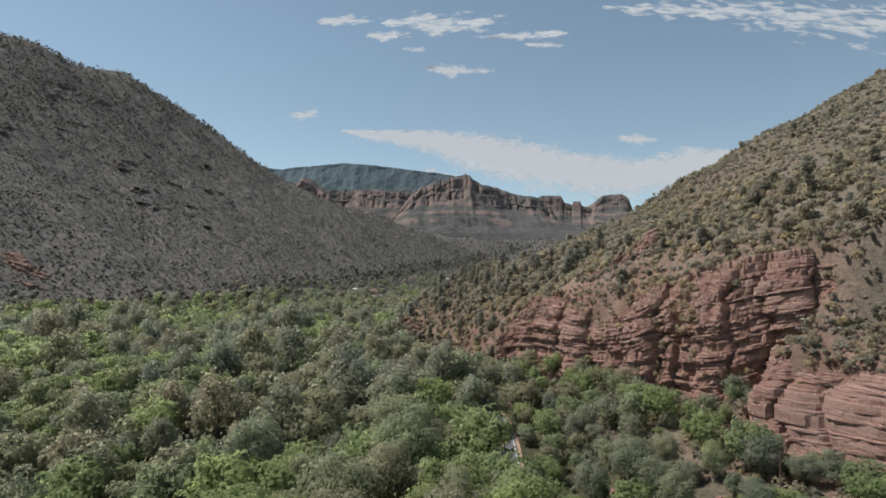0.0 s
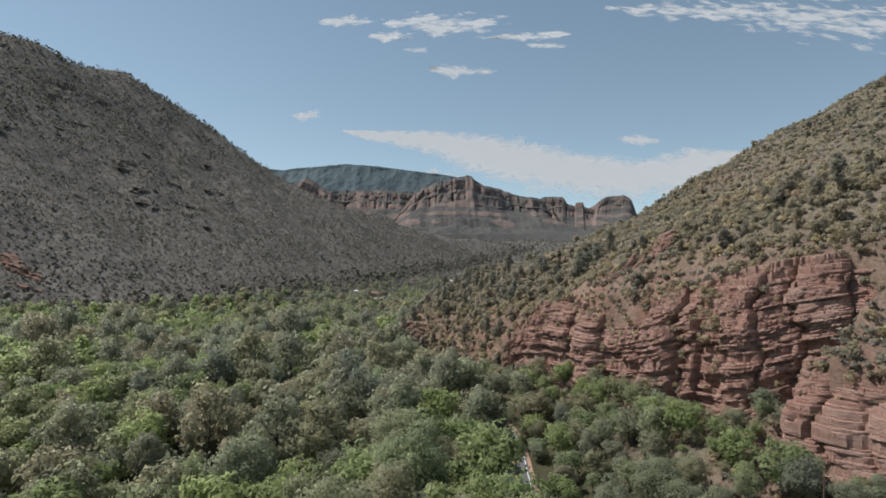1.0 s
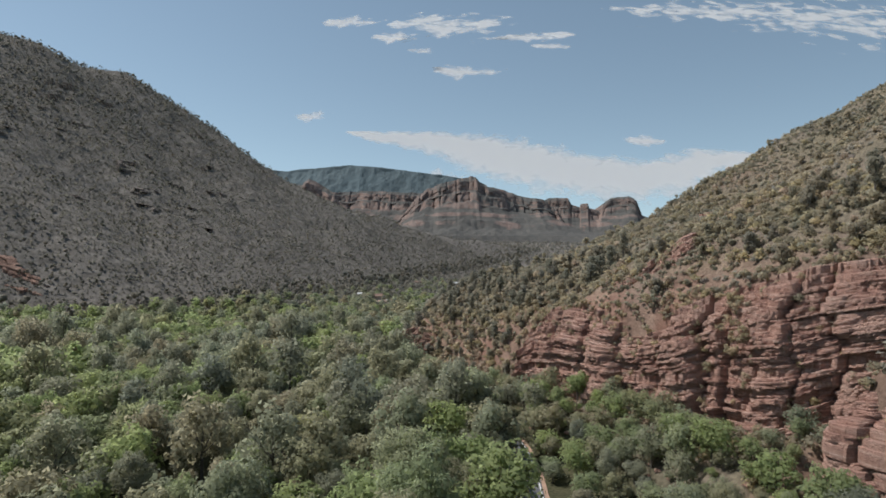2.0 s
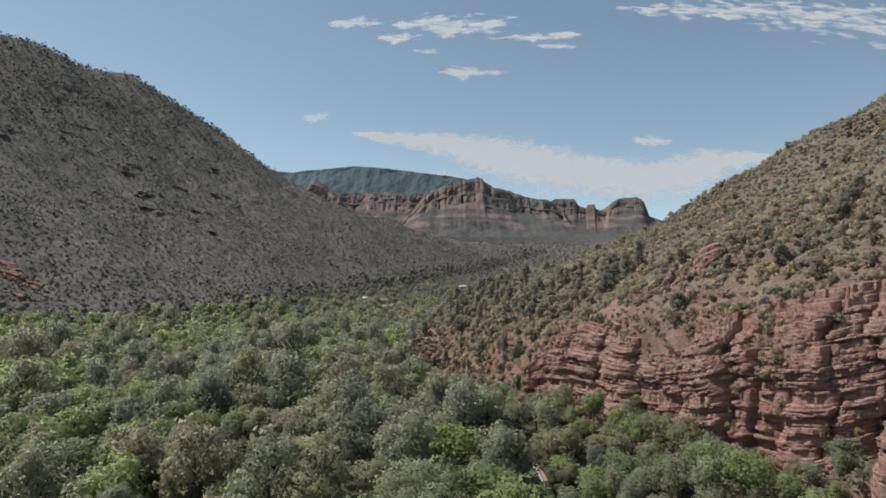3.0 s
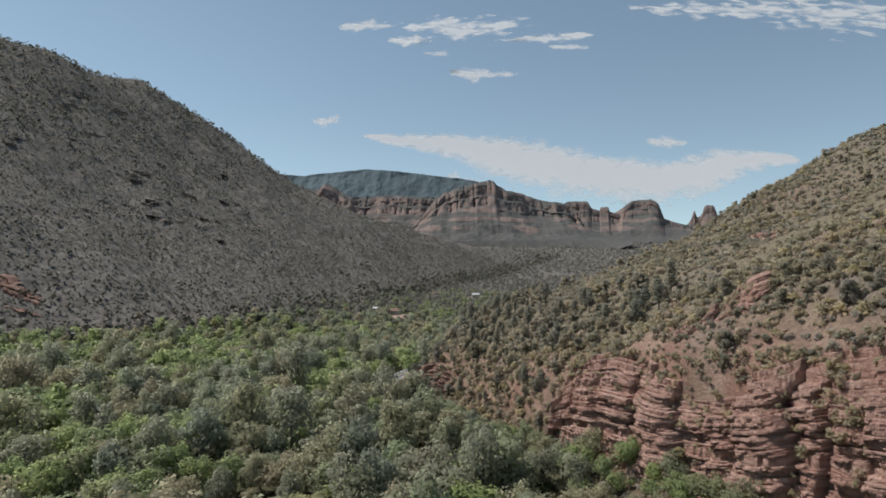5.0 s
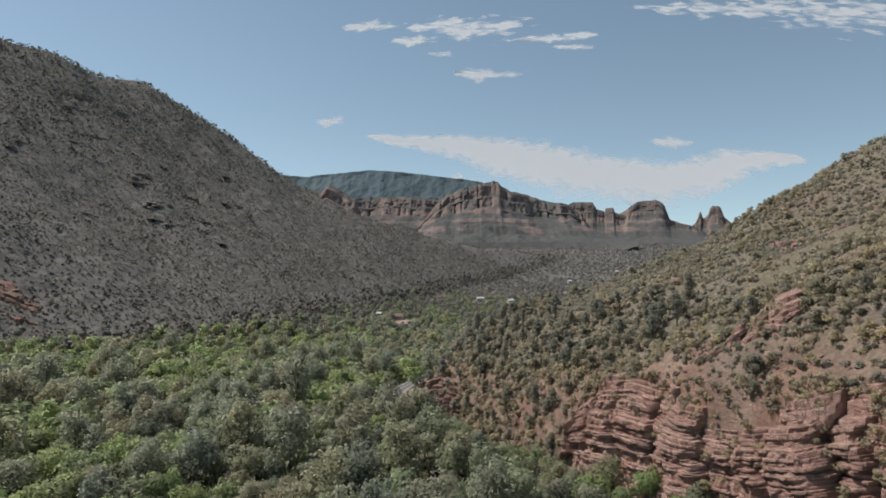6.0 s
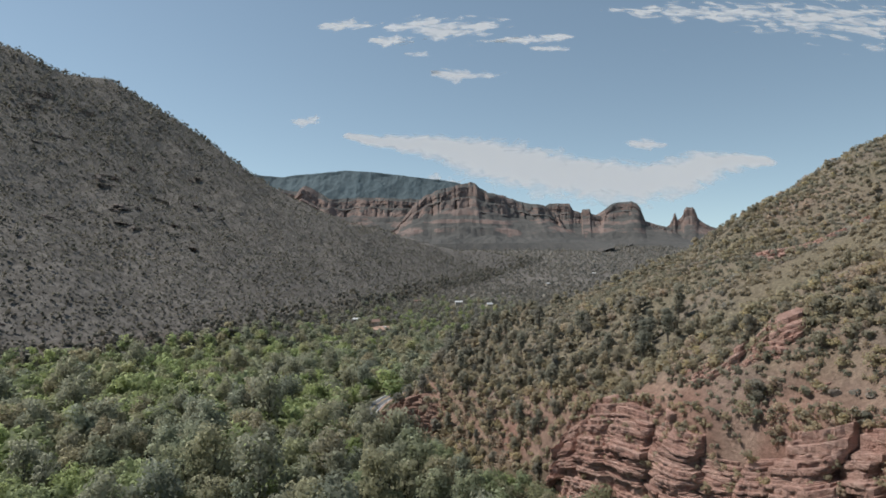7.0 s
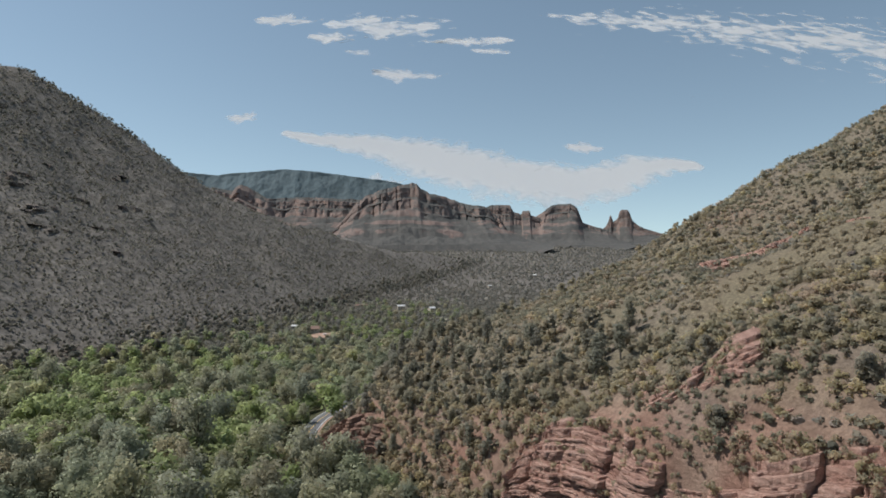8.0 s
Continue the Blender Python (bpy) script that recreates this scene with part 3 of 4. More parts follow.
# the plateau's blue is air haze put into the base colour
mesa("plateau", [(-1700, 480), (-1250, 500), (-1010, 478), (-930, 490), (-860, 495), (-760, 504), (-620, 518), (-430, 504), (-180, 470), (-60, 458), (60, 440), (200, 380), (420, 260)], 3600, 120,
     "distant flat-topped forested plateau, coloured blue for distance haze", 5, cliff_rock=HAZE_BLUE_FOREST, rugged=7, crag=3)
mesa("mesa", [(-1000, 320), (-800, 335), (-712, 322), (-675, 348), (-640, 326), (-600, 300), (-560, 285), (-470, 292), (-330, 290), (-200, 286), (-100, 280), (-40, 262), (10, 190), (60, 100)], 2780, 75, "broad dark sandstone mesa with banded cliffs", 11, rugged=34, talus=0.58)
mesa("mesa", [(-330, 85), (-250, 130), (-190, 190), (-150, 240), (-100, 282), (-50, 304), (0, 318), (50, 330), (90, 338), (118, 334), (135, 312), (165, 298), (255, 282), (300, 262), (350, 247), (420, 236), (470, 200), (530, 140), (600, 85)], 2560, 75,
     "pale red sandstone headland with sheer cliffs", 17, rugged=46, talus=0.56)
mesa("butte", [(300, 85), (350, 130), (390, 190), (424, 236), (446, 247), (530, 245), (548, 214), (583, 202), (586, 219), (618, 219), (624, 199), (660, 190), (710, 140), (770, 85)], 2640, 75, "dark flat butte with a small knob beside it", 23, rugged=14, step=2.5, soft=6, crag=1.5, depth=120, turned=True, talus=0.58, apron=1.8)
mesa("butte", [(540, 85), (600, 150), (640, 196), (665, 210), (690, 230), (710, 244), (740, 250), (790, 252), (812, 240), (824, 226), (846, 166), (893, 149), (945, 136), (990, 105), (1030, 80)], 2600, 70, "domed red sandstone butte with level bands", 29, rugged=16, step=3, soft=8, crag=1.5, depth=170, turned=True, talus=0.6, apron=1.6)
mesa("rock_spire", [(870, 80), (930, 120), (964, 148), (976, 172), (982, 196), (987, 202), (992, 186), (997, 170), (1010, 178), (1019, 191), (1024, 214), (1032, 222), (1058, 223), (1066, 214), (1080, 174), (1105, 152), (1132, 138), (1220, 110), (1290, 78)], 2620, 70,
     "twin red rock spires on a banded pedestal", 31, rugged=7, step=1.5, soft=6, crag=0.8, depth=80, turned=True, talus=0.5, apron=2.4)


# ---------------------------------------------------------------- clouds
def cloud_material():
    m, nt, bsdf = shader("cloud")
    tc = nt.nodes.new("ShaderNodeTexCoord").outputs["Object"]
    at = nt.nodes.new("ShaderNodeAttribute")
    at.attribute_name = "cloud_cover"
    wisp = nt.nodes.new("ShaderNodeAttribute")
    wisp.attribute_name = "raggedness"
    mp = node(nt, "ShaderNodeMapping", Scale=(0.0075, 0.0, 0.0125))
    nt.links.new(tc, mp.inputs[0])
    n = node(nt, "ShaderNodeTexNoise", Scale=1.0, Detail=5.0, Roughness=0.5, Distortion=0.5)
    nt.links.new(mp.outputs[0], n.inputs["Vector"])
    shift = nt.nodes.new("ShaderNodeMath")
    shift.operation = "SUBTRACT"
    shift.inputs[1].default_value = 0.5
    nt.links.new(n.outputs[0], shift.inputs[0])
    add = nt.nodes.new("ShaderNodeMath")
    add.operation = "MULTIPLY_ADD"
    nt.links.new(shift.outputs[0], add.inputs[0])
    nt.links.new(wisp.outputs["Fac"], add.inputs[1])
    nt.links.new(at.outputs["Fac"], add.inputs[2])
    alpha = ramp(nt, add.outputs[0], [(0.12, (0, 0, 0)), (0.3, (0.3, 0.3, 0.3)), (0.85, (0.92, 0.92, 0.92))])
    tl, df, tp = (nt.nodes.new("ShaderNodeBsdf" + k) for k in ("Translucent", "Diffuse", "Transparent"))
    for b in (tl, df):
        b.inputs[0].default_value = (0.66, 0.672, 0.69, 1)
    half, out = nt.nodes.new("ShaderNodeMixShader"), nt.nodes.new("ShaderNodeMixShader")
    half.inputs[0].default_value = 0.6
    nt.links.new(tl.outputs[0], half.inputs[1])
    nt.links.new(df.outputs[0], half.inputs[2])
    nt.links.new(alpha, out.inputs[0])
    nt.links.new(tp.outputs[0], out.inputs[1])
    nt.links.new(half.outputs[0], out.inputs[2])
    nt.links.new(out.outputs[0], nt.nodes["Material Output"].inputs[0])
    return m


CLOUD = cloud_material()


def cloud(puffs, label, seed, gain=0.95, ragged=1.05, y=4150, swell=1.5):
    """A thin cloud sheet tipped back to the sky, along puffs of (degrees-like across, up, half height) in thousandths of its distance."""
    p = np.array(puffs, float) * np.array([1, 1, swell]) * y / 1000
    x0, x1 = p[:, 0].min() - 2.5 * p[0, 2] - 40, p[:, 0].max() + 2.5 * p[-1, 2] + 40
    z0, z1 = (p[:, 1] - 2 * p[:, 2]).min(), (p[:, 1] + 2 * p[:, 2]).max()
    n, m = int(min(300, max(40, (x1 - x0) / 12))), int(min(100, max(20, (z1 - z0) / 8)))
    u, v = np.meshgrid(np.linspace(x0, x1, n), np.linspace(z0, z1, m))
    at = np.linspace(0, len(p) - 1, 12 * len(p))
    line = np.stack([np.interp(at, np.arange(len(p)), p[:, i]) for i in range(3)], 1)
    dens = np.full_like(u, -1.0)
    for a, b, h in line:
        dens = np.maximum(dens, 1 - np.sqrt(((u - a) / (1.6 * h)) ** 2 + ((v - b) / (1.25 * h)) ** 2))
    dens = gain * dens + fbm(u / 90 + seed, v / 60, 3, seed) * 0.25 * ragged
    mx, mz = (x0 + x1) / 2, (z0 + z1) / 2
    co = np.stack([u - mx, (v - mz) * 1.6, v - mz], -1).reshape(-1, 3)
    q = grid_quads(m, n)
    keep = dens.ravel()[q].max(1) > -1.1
    ob = part("cloud", mesh_of("cloud", co, q[keep], smooth=True, cloud_cover=dens.ravel(), raggedness=np.full(dens.size, 4.2 * ragged)), CLOUD)
    ob.location = (mx, y, mz + 72)
    return tagged(ob, label, "cloud", "clouds", "structure")


cloud([(-90, 366, 8), (-42, 368, 20), (6, 352, 25), (44, 366, 14), (92, 386, 8)], "ragged white cloud in the blue sky", 3, y=3750)
cloud([(-192, 357, 8), (-163, 363, 13), (-130, 357, 5)], "small white cloud puff in the blue sky", 4, y=3600)
cloud([(-115, 340, 7), (-81, 336, 11)], "small white cloud puff in the blue sky", 14, y=3900)
cloud([(64, 327, 5), (112, 336, 9), (150, 336, 11), (199, 344, 8)], "thin wispy white cloud streak", 6, y=3950, swell=1.1)
cloud([(150, 321, 4), (199, 321, 5)], "thin wispy white cloud streak", 16, y=3300)
cloud([(-18, 286, 6), (15, 279, 10), (71, 276, 5)], "small white cloud streak", 5, y=3000)
cloud([(-62, 315, 4), (-33, 313, 5)], "small white cloud streak", 15, y=3050)
cloud([(-240, 204, 6), (-212, 207, 5)], "tiny faint cloud wisp", 7, gain=0.8, y=4000)
cloud([(310, 163, 7), (332, 164, 10), (358, 161, 6)], "tiny white cloud puff", 8, y=3100, swell=1.0)
cloud([(-187, 200, 6), (-126, 185, 15), (-60, 179, 21), (-10, 169, 27), (50, 149, 40), (105, 133, 46), (165, 116, 46), (219, 103, 44), (275, 95, 39), (332, 95, 34), (390, 111, 29), (443, 129, 24), (500, 135, 16), (545, 135, 10)],
      "long smooth white cloud bank over the mesas", 9, gain=1.6, ragged=0.42, y=4480, swell=1.0)
cloud([(-52, 100, 5), (-23, 102, 8), (6, 98, 5)], "small white cloud streak low over the mesas", 17, y=4100)
cloud([(320, 428, 12), (450, 420, 28), (547, 408, 44), (643, 388, 58), (750, 364, 66), (880, 345, 70)], "dappled white cloud field", 12, gain=0.7, ragged=0.95, y=3450, swell=1.2)


# ---------------------------------------------------------------- plants
def tube(path, radii, sides=6):
    path, radii = np.asarray(path, float), np.asarray(radii, float)
    a = np.linspace(0, 2 * np.pi, sides, endpoint=False)
    ring = np.stack([np.cos(a), np.sin(a), 0 * a], 1)
    v = (path[:, None, :] + ring[None] * radii[:, None, None]).reshape(-1, 3)
    q = []
    for i in range(len(path) - 1):
        for j in range(sides):
            k = (j + 1) % sides
            q.append((i * sides + j, i * sides + k, (i + 1) * sides + k, (i + 1) * sides + j))
    return v, np.array(q)


def joined(pieces):
    vs, qs, n = [], [], 0
    for v, q in pieces:
        vs.append(v)
        qs.append(q + n)
        n += len(v)
    return np.concatenate(vs), np.concatenate(qs)


def leaves(points, out, size, r, spread=0.9):
    """A leaf spray, a pointed flake, at each point, facing about outwards."""
    n = len(points)
    nrm = out + r.normal(0, spread, (n, 3))
    nrm /= np.linalg.norm(nrm, axis=1)[:, None] + 1e-9
    t = np.cross(nrm, r.normal(0, 1, (n, 3)))
    t /= np.linalg.norm(t, axis=1)[:, None] + 1e-9
    b = np.cross(nrm, t)
    s = size * r.uniform(0.6, 1.4, (n, 1))
    w = s * r.uniform(0.6, 0.95, (n, 1))
    v = np.stack([points - t * s, points + t * s * 0.5 - b * w, points + t * s * 0.7 + b * w], 1).reshape(-1, 3)
    return v, np.arange(n * 3).reshape(n, 3)


@lru_cache
def ball(level):
    bm = bmesh.new()
    bmesh.ops.create_icosphere(bm, subdivisions=level, radius=1.0)
    v, q = np.array([p.co for p in bm.verts]), np.array([[c.index for c in f.verts] for f in bm.faces])
    bm.free()
    return v, q


def crown(r, n, radius, low, high, lobes, leaf, cone=0.0, flat=0.8, core=0):
    """Leafy lobes that fill a crown between two heights: sprays of leaves, in far plants over a dense heart; cone narrows it upwards."""
    g = r.normal(0, 1, (lobes, 3))
    g /= np.linalg.norm(g, axis=1)[:, None]
    g *= r.uniform(0.3, 0.82, (lobes, 1))
    mid, half = (low + high) / 2, (high - low) / 2
    centre = g * np.array([radius, radius, half])
    centre[:, 2] += mid
    k = 1 - cone * np.clip((centre[:, 2] - low) / (high - low), 0, 1)
    centre[:, :2] *= k[:, None]
    size = radius * r.uniform(0.24, 0.52, lobes) * (0.45 + 0.55 * k) * min(1.0, (18 / lobes) ** 0.4)
    pick = r.choice(lobes, n, p=size ** 2 / (size ** 2).sum())
    d = r.normal(0, 1, (n, 3))
    d[:, 2] += 0.45
    d /= np.linalg.norm(d, axis=1)[:, None]
    rad = size[pick, None] * r.uniform(0.74, 1.12, (n, 1)) * (1 + 0.25 * (r.random((n, 1)) > 0.88))
    p = centre[pick] + d * rad * np.array([1, 1, flat])
    v, q = leaves(p, d + np.array([0, 0, 0.45]), leaf, r, 0.5)
    # the leaves of a lobe share its roundness
    whole = p - np.array([0, 0, low + 0.25 * (high - low)])
    whole /= np.linalg.norm(whole, axis=1)[:, None] + 1e-9
    nrm = d + 0.7 * whole + np.array([0, 0, 0.25]) + r.normal(0, 0.16, (n, 3))
    nrm /= np.linalg.norm(nrm, axis=1)[:, None] + 1e-9
    if core:
        bv, bq = ball(core)
        hearts = [(c + bv * np.array([1, 1, flat]) * a * 0.85, bq) for c, a in zip(centre, size)]
        v, q = joined([(v, q)] + hearts)
        return v, q, np.concatenate([np.repeat(nrm, 3, 0)] + [bv] * lobes)
    return v, q, np.repeat(nrm, 3, 0)


def trunk(r, height, thick, spread, limbs=5):
    bend = r.uniform(-0.06, 0.06, 2) * height
    pieces = [tube([(0, 0, -1.0), (bend[0] * 0.3, bend[1] * 0.3, height * 0.35), (bend[0], bend[1], height * 0.85)], [thick, thick * 0.75, thick * 0.2])]
    for i in range(limbs):
        a, z = 6.28 * i / limbs + r.uniform(-0.5, 0.5), height * r.uniform(0.25, 0.5)
        e = np.array([math.cos(a) * spread, math.sin(a) * spread, z + height * r.uniform(0.2, 0.38)])
        s = np.array([bend[0] * z / height, bend[1] * z / height, z])
        pieces.append(tube([s, s * 0.5 + e * 0.5 + np.array([0, 0, -0.04 * height]), e], [thick * 0.5, thick * 0.32, thick * 0.08], 5))
    return joined(pieces)


GREENS = dict(
    cottonwood=[(0.327, 0.352, 0.242), (0.369, 0.379, 0.253), (0.304, 0.331, 0.242), (0.396, 0.379, 0.259), (0.356, 0.352, 0.23), (0.414, 0.374, 0.266), (0.345, 0.391, 0.242)],
    willow=[(0.314, 0.373, 0.182), (0.342, 0.394, 0.192), (0.298, 0.34, 0.2), (0.327, 0.33, 0.208), (0.366, 0.42, 0.194)],
    sycamore=[(0.351, 0.356, 0.269), (0.381, 0.379, 0.281), (0.326, 0.339, 0.256), (0.406, 0.379, 0.262), (0.393, 0.356, 0.238), (0.417, 0.373, 0.269), (0.302, 0.322, 0.256)],
    ash_tree=[(0.332, 0.357, 0.258), (0.359, 0.376, 0.271), (0.312, 0.339, 0.258), (0.4, 0.389, 0.271), (0.299, 0.32, 0.251), (0.455, 0.452, 0.258)],
    juniper=[(0.343, 0.32, 0.243), (0.387, 0.348, 0.261), (0.306, 0.288, 0.24), (0.43, 0.37, 0.273)],
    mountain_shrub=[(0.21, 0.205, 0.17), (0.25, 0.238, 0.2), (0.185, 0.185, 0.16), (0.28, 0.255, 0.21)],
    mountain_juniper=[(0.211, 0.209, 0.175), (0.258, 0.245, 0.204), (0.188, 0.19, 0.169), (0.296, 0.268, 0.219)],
    pine_tree=[(0.274, 0.273, 0.222), (0.311, 0.295, 0.231), (0.26, 0.251, 0.215)],
    shrub=[(0.303, 0.291, 0.227), (0.37, 0.335, 0.259), (0.276, 0.279, 0.218), (0.43, 0.36, 0.262), (0.343, 0.327, 0.29), (0.329, 0.329, 0.218)],
    far_wood=[(0.253, 0.247, 0.221), (0.298, 0.284, 0.251), (0.228, 0.224, 0.205), (0.323, 0.299, 0.257)],
    scrub_oak=[(0.405, 0.364, 0.251), (0.474, 0.405, 0.282), (0.371, 0.34, 0.259), (0.524, 0.447, 0.275), (0.506, 0.407, 0.323)],
)
LEAF = {k: foliage(k + "_leaves", c) for k, c in GREENS.items()}
MASS = {k: foliage(k + "_mass_leaves", c, by="tone") for k, c in GREENS.items()}


def make_tree(kind, seed, n, radius, low, high, lobes, leaf, cone, thick, label):
    """One tree at the origin: a trunk with limbs and a crown of leaf sprays."""
    r = np.random.default_rng(seed)
    tree = tagged(new(kind), label, "tree", kind.replace("_", " ") + " grove")
    part("trunk", mesh_of("trunk", *trunk(r, high * 0.9, thick, radius * 0.6)), BARK, tree)
    part("crown", mesh_of("crown", *crown(r, n, radius, low, high, lobes, leaf, cone)), LEAF[kind], tree)
    return tree


SHAPES = dict(
    cottonwood=dict(radius=8.0, low=2.5, high=16.0, lobes=38, leaf=0.5, cone=0.15, thick=0.45, label="broad green cottonwood tree in full leaf on the valley floor"),
    willow=dict(radius=6.8, low=1.5, high=13.0, lobes=34, leaf=0.46, cone=0.1, thick=0.35, label="bright yellow-green willow tree in fresh leaf on the valley floor"),
    sycamore=dict(radius=7.2, low=3.0, high=17.0, lobes=44, leaf=0.44, cone=0.3, thick=0.45, label="tall grey-green sycamore tree with a loose crown"),
    ash_tree=dict(radius=6.2, low=1.5, high=13.5, lobes=32, leaf=0.46, cone=0.25, thick=0.35, label="dark green ash tree in full leaf on the valley floor"),
    juniper=dict(radius=2.3, low=0.1, high=5.0, lobes=14, leaf=0.3, cone=0.45, thick=0.2, label="dark green bushy juniper tree on the dry hillside"),
    pine_tree=dict(radius=2.6, low=0.5, high=8.0, lobes=20, leaf=0.32, cone=0.65, thick=0.22, label="dark upright pine tree on the dry hillside"),
)
VALLEY = ["cottonwood", "willow", "sycamore", "ash_tree"]


def scatter(x0, x1, y0, y1, step, r, jitter=0.42):
    x, y = np.meshgrid(np.arange(x0, x1, step), np.arange(y0, y1, step))
    x = x + r.uniform(-jitter, jitter, x.shape) * step
    y = y + r.uniform(-jitter, jitter, y.shape) * step
    return x.ravel(), y.ravel()


def mass(name, kind, protos, x, y, scale, turn, tone, label, category="trees", sink=0.2, z=None):
    """Many plants of one kind as one object: each a turned, scaled copy of one of the prototypes."""
    if not len(x):
        return None
    z = land(x, y) - sink if z is None else z
    vs, qs, ns, ts, n = [], [], [], [], 0
    which = rng.integers(0, len(protos), len(x))
    for i, (v, q, w) in enumerate(protos):
        m = which == i
        c, s, k = np.cos(turn[m])[:, None], np.sin(turn[m])[:, None], scale[m][:, None]
        px = (v[None, :, 0] * c - v[None, :, 1] * s) * k + x[m][:, None]
        py = (v[None, :, 0] * s + v[None, :, 1] * c) * k + y[m][:, None]
        pz = v[None, :, 2] * k + z[m][:, None]
        vs.append(np.stack([px, py, pz], -1).reshape(-1, 3))
        qs.append((q[None] + (np.arange(m.sum()) * len(v))[:, None, None]).reshape(-1, q.shape[1]) + n)
        ns.append(np.stack([w[None, :, 0] * c - w[None, :, 1] * s, w[None, :, 0] * s + w[None, :, 1] * c, w[None, :, 2] + 0 * c], -1).reshape(-1, 3))
        ts.append(np.repeat(tone[m], len(v)))
        n += m.sum() * len(v)
    me = mesh_of(name, np.concatenate(vs), np.concatenate(qs), np.concatenate(ns), tone=np.concatenate(ts))
    return tagged(part(name, me, MASS[kind]), label, category, kind="stuff")


def valley_trees():
    r = np.random.default_rng(12)
    x, y = scatter(-520, 110, 30, 1100, 8.7, r)
    x2, y2 = scatter(-60, 110, 80, 460, 6.6, r)
    ok = x2 > road_x(y2) + 7
    x, y = np.concatenate([x[x < road_x(y) + 9], x2[ok], x[(x > road_x(y) + 9) & (y > 460)]]), np.concatenate([y[x < road_x(y) + 9], y2[ok], y[(x > road_x(y) + 9) & (y > 460)]])
    foot, rx = np.interp(y, FOOT_Y, FOOT_X), road_x(y)
    d = uphill(x, y)
    side = x - rx
    room = np.where(side < 0, 3.6, 7.4)
    for lo, hi in ((170, 192), (236, 258), (358, 402)):
        room = np.where((y > lo - 8) & (y < hi), np.where(y > 340, 8.6, np.where(y < 190, 5.5, 4.6)), room)
    keep = (d < 18) & (x < np.where(y < 280, foot + 1, foot - 3)) & ((np.abs(side) > room) | (y > 470)) & (x > -0.85 * y - 60) & (x < 0.85 * y + 10)
    keep &= r.random(len(x)) > 0.38 * ease(y, 320, 480)
    by_homes = np.exp(-((x + 55) / 60) ** 2 - ((y - 770) / 70) ** 2) + 0.5 * np.exp(-((x - 15) / 60) ** 2 - ((y - 960) / 50) ** 2)
    keep &= (y < 640 + 60 * fbm(x / 40, y / 40, 2, 9)) | (r.random(len(x)) < by_homes) | (r.random(len(x)) < 0.25)
    keep &= ~((np.hypot(x + 80, (y - 752) * 0.6) < 20) | (np.hypot(x - 12, (y - 985) * 0.5) < 14))
    x, y = x[keep], y[keep]
    ry = np.arange(95, 372, 6.2)
    ry = ry[~(((ry > 163) & (ry < 182)) | ((ry > 236) & (ry < 250)) | ((ry > 288) & (ry < 300)) | (ry > 340))]
    ry = ry + r.uniform(-1.5, 1.5, len(ry))
    x, y = np.concatenate([x, road_x(ry) - r.uniform(5.5, 8.5, len(ry))]), np.concatenate([y, ry])
    over_y = np.array([108, 118, 128, 138, 147, 202, 209, 247, 276, 284, 292, 306, 316, 326, 130, 150, 203, 211, 248, 279, 288, 310])
    over_side = np.array([-5.0] * 14 + [7.5] * 8)
    x, y = np.concatenate([x, road_x(over_y) + over_side + r.uniform(-0.8, 0.8, 22)]), np.concatenate([y, over_y])
    d = uphill(x, y)
    f = fbm(x / 70, y / 70, 3, 77) + r.normal(0, 0.22, len(x))
    pick = np.digitize(f, [-0.22, 0.02, 0.22])
    # the brightest willows stand on the far bank
    pick = np.where((d > -130) & (y > 200) & (y < 640) & (r.random(len(x)) < 0.65), 1, np.array([3, 0, 2, 1])[pick])
    scale = r.uniform(0.68, 1.25, len(x)) * np.interp(y, [0, 300, 450, 650, 800], [1.05, 1.08, 1.05, 0.85, 0.6])
    scale *= np.where((x > road_x(y)) & (y < 420), np.where(y < 165, 0.56, 0.62), 1.0)
    pick = np.where((x > road_x(y)) & (y < 300) & (r.random(len(x)) < 0.7), np.where(r.random(len(x)) < 0.55, 1, 0), pick)
    gap = np.where((y > 196) & (y < 262), 11, np.where((y > 345) & (y < 402), 12, 0))
    scale *= np.where((x < road_x(y)) & (x > road_x(y) - gap), 0.88, 1.0)
    by_road = (x < road_x(y)) & (x > road_x(y) - 8)
    scale *= np.where(by_road, np.where((y > 166) & (y < 190), 0.5, np.where((y > 236) & (y < 262), 0.62, np.where(y > 345, 0.6, 0.9))), 1.0)
    scale[-22:] = np.where(over_side < 0, 0.95, 0.72)
    bright = np.hypot(x + 215, y - 300) < 42
    pick, scale = np.where(bright, 1, pick), scale * np.where(bright, 1.2, 1.0)
    near = np.argsort(np.where((y < 100) | (np.abs(x) > 0.8 * y + 8), 5000, 0) + np.hypot(x * 0.8, y - 40))
    for i, kind in enumerate(VALLEY):
        mine = near[pick[near] == i]
        many = 300 if kind == "willow" else 240
        one, two, rest = mine[:46], mine[46:many], mine[many:]
        for ids, n, count, leaf in ((one, 6000, 4, 0.6), (two, 1150, 4, 1.05)):
            shape = dict(SHAPES[kind])
            shape["leaf"] *= leaf
            protos = [make_tree(kind, 100 * i + count * 10 + j, n, **shape) for j in range(count)]
            for j, k in enumerate(ids):
                s = scale[k]
                m = pose(x[k], y[k], ground_z(x[k], y[k]) - 0.1, 0, 0, r.uniform(0, 360)) @ Matrix.Diagonal((s, s, s * r.uniform(0.8, 1.2), 1))
                if j < len(protos):
                    protos[j].matrix_basis = m
                else:
                    copy_thing(protos[j % len(protos)], m)
        sh = SHAPES[kind]
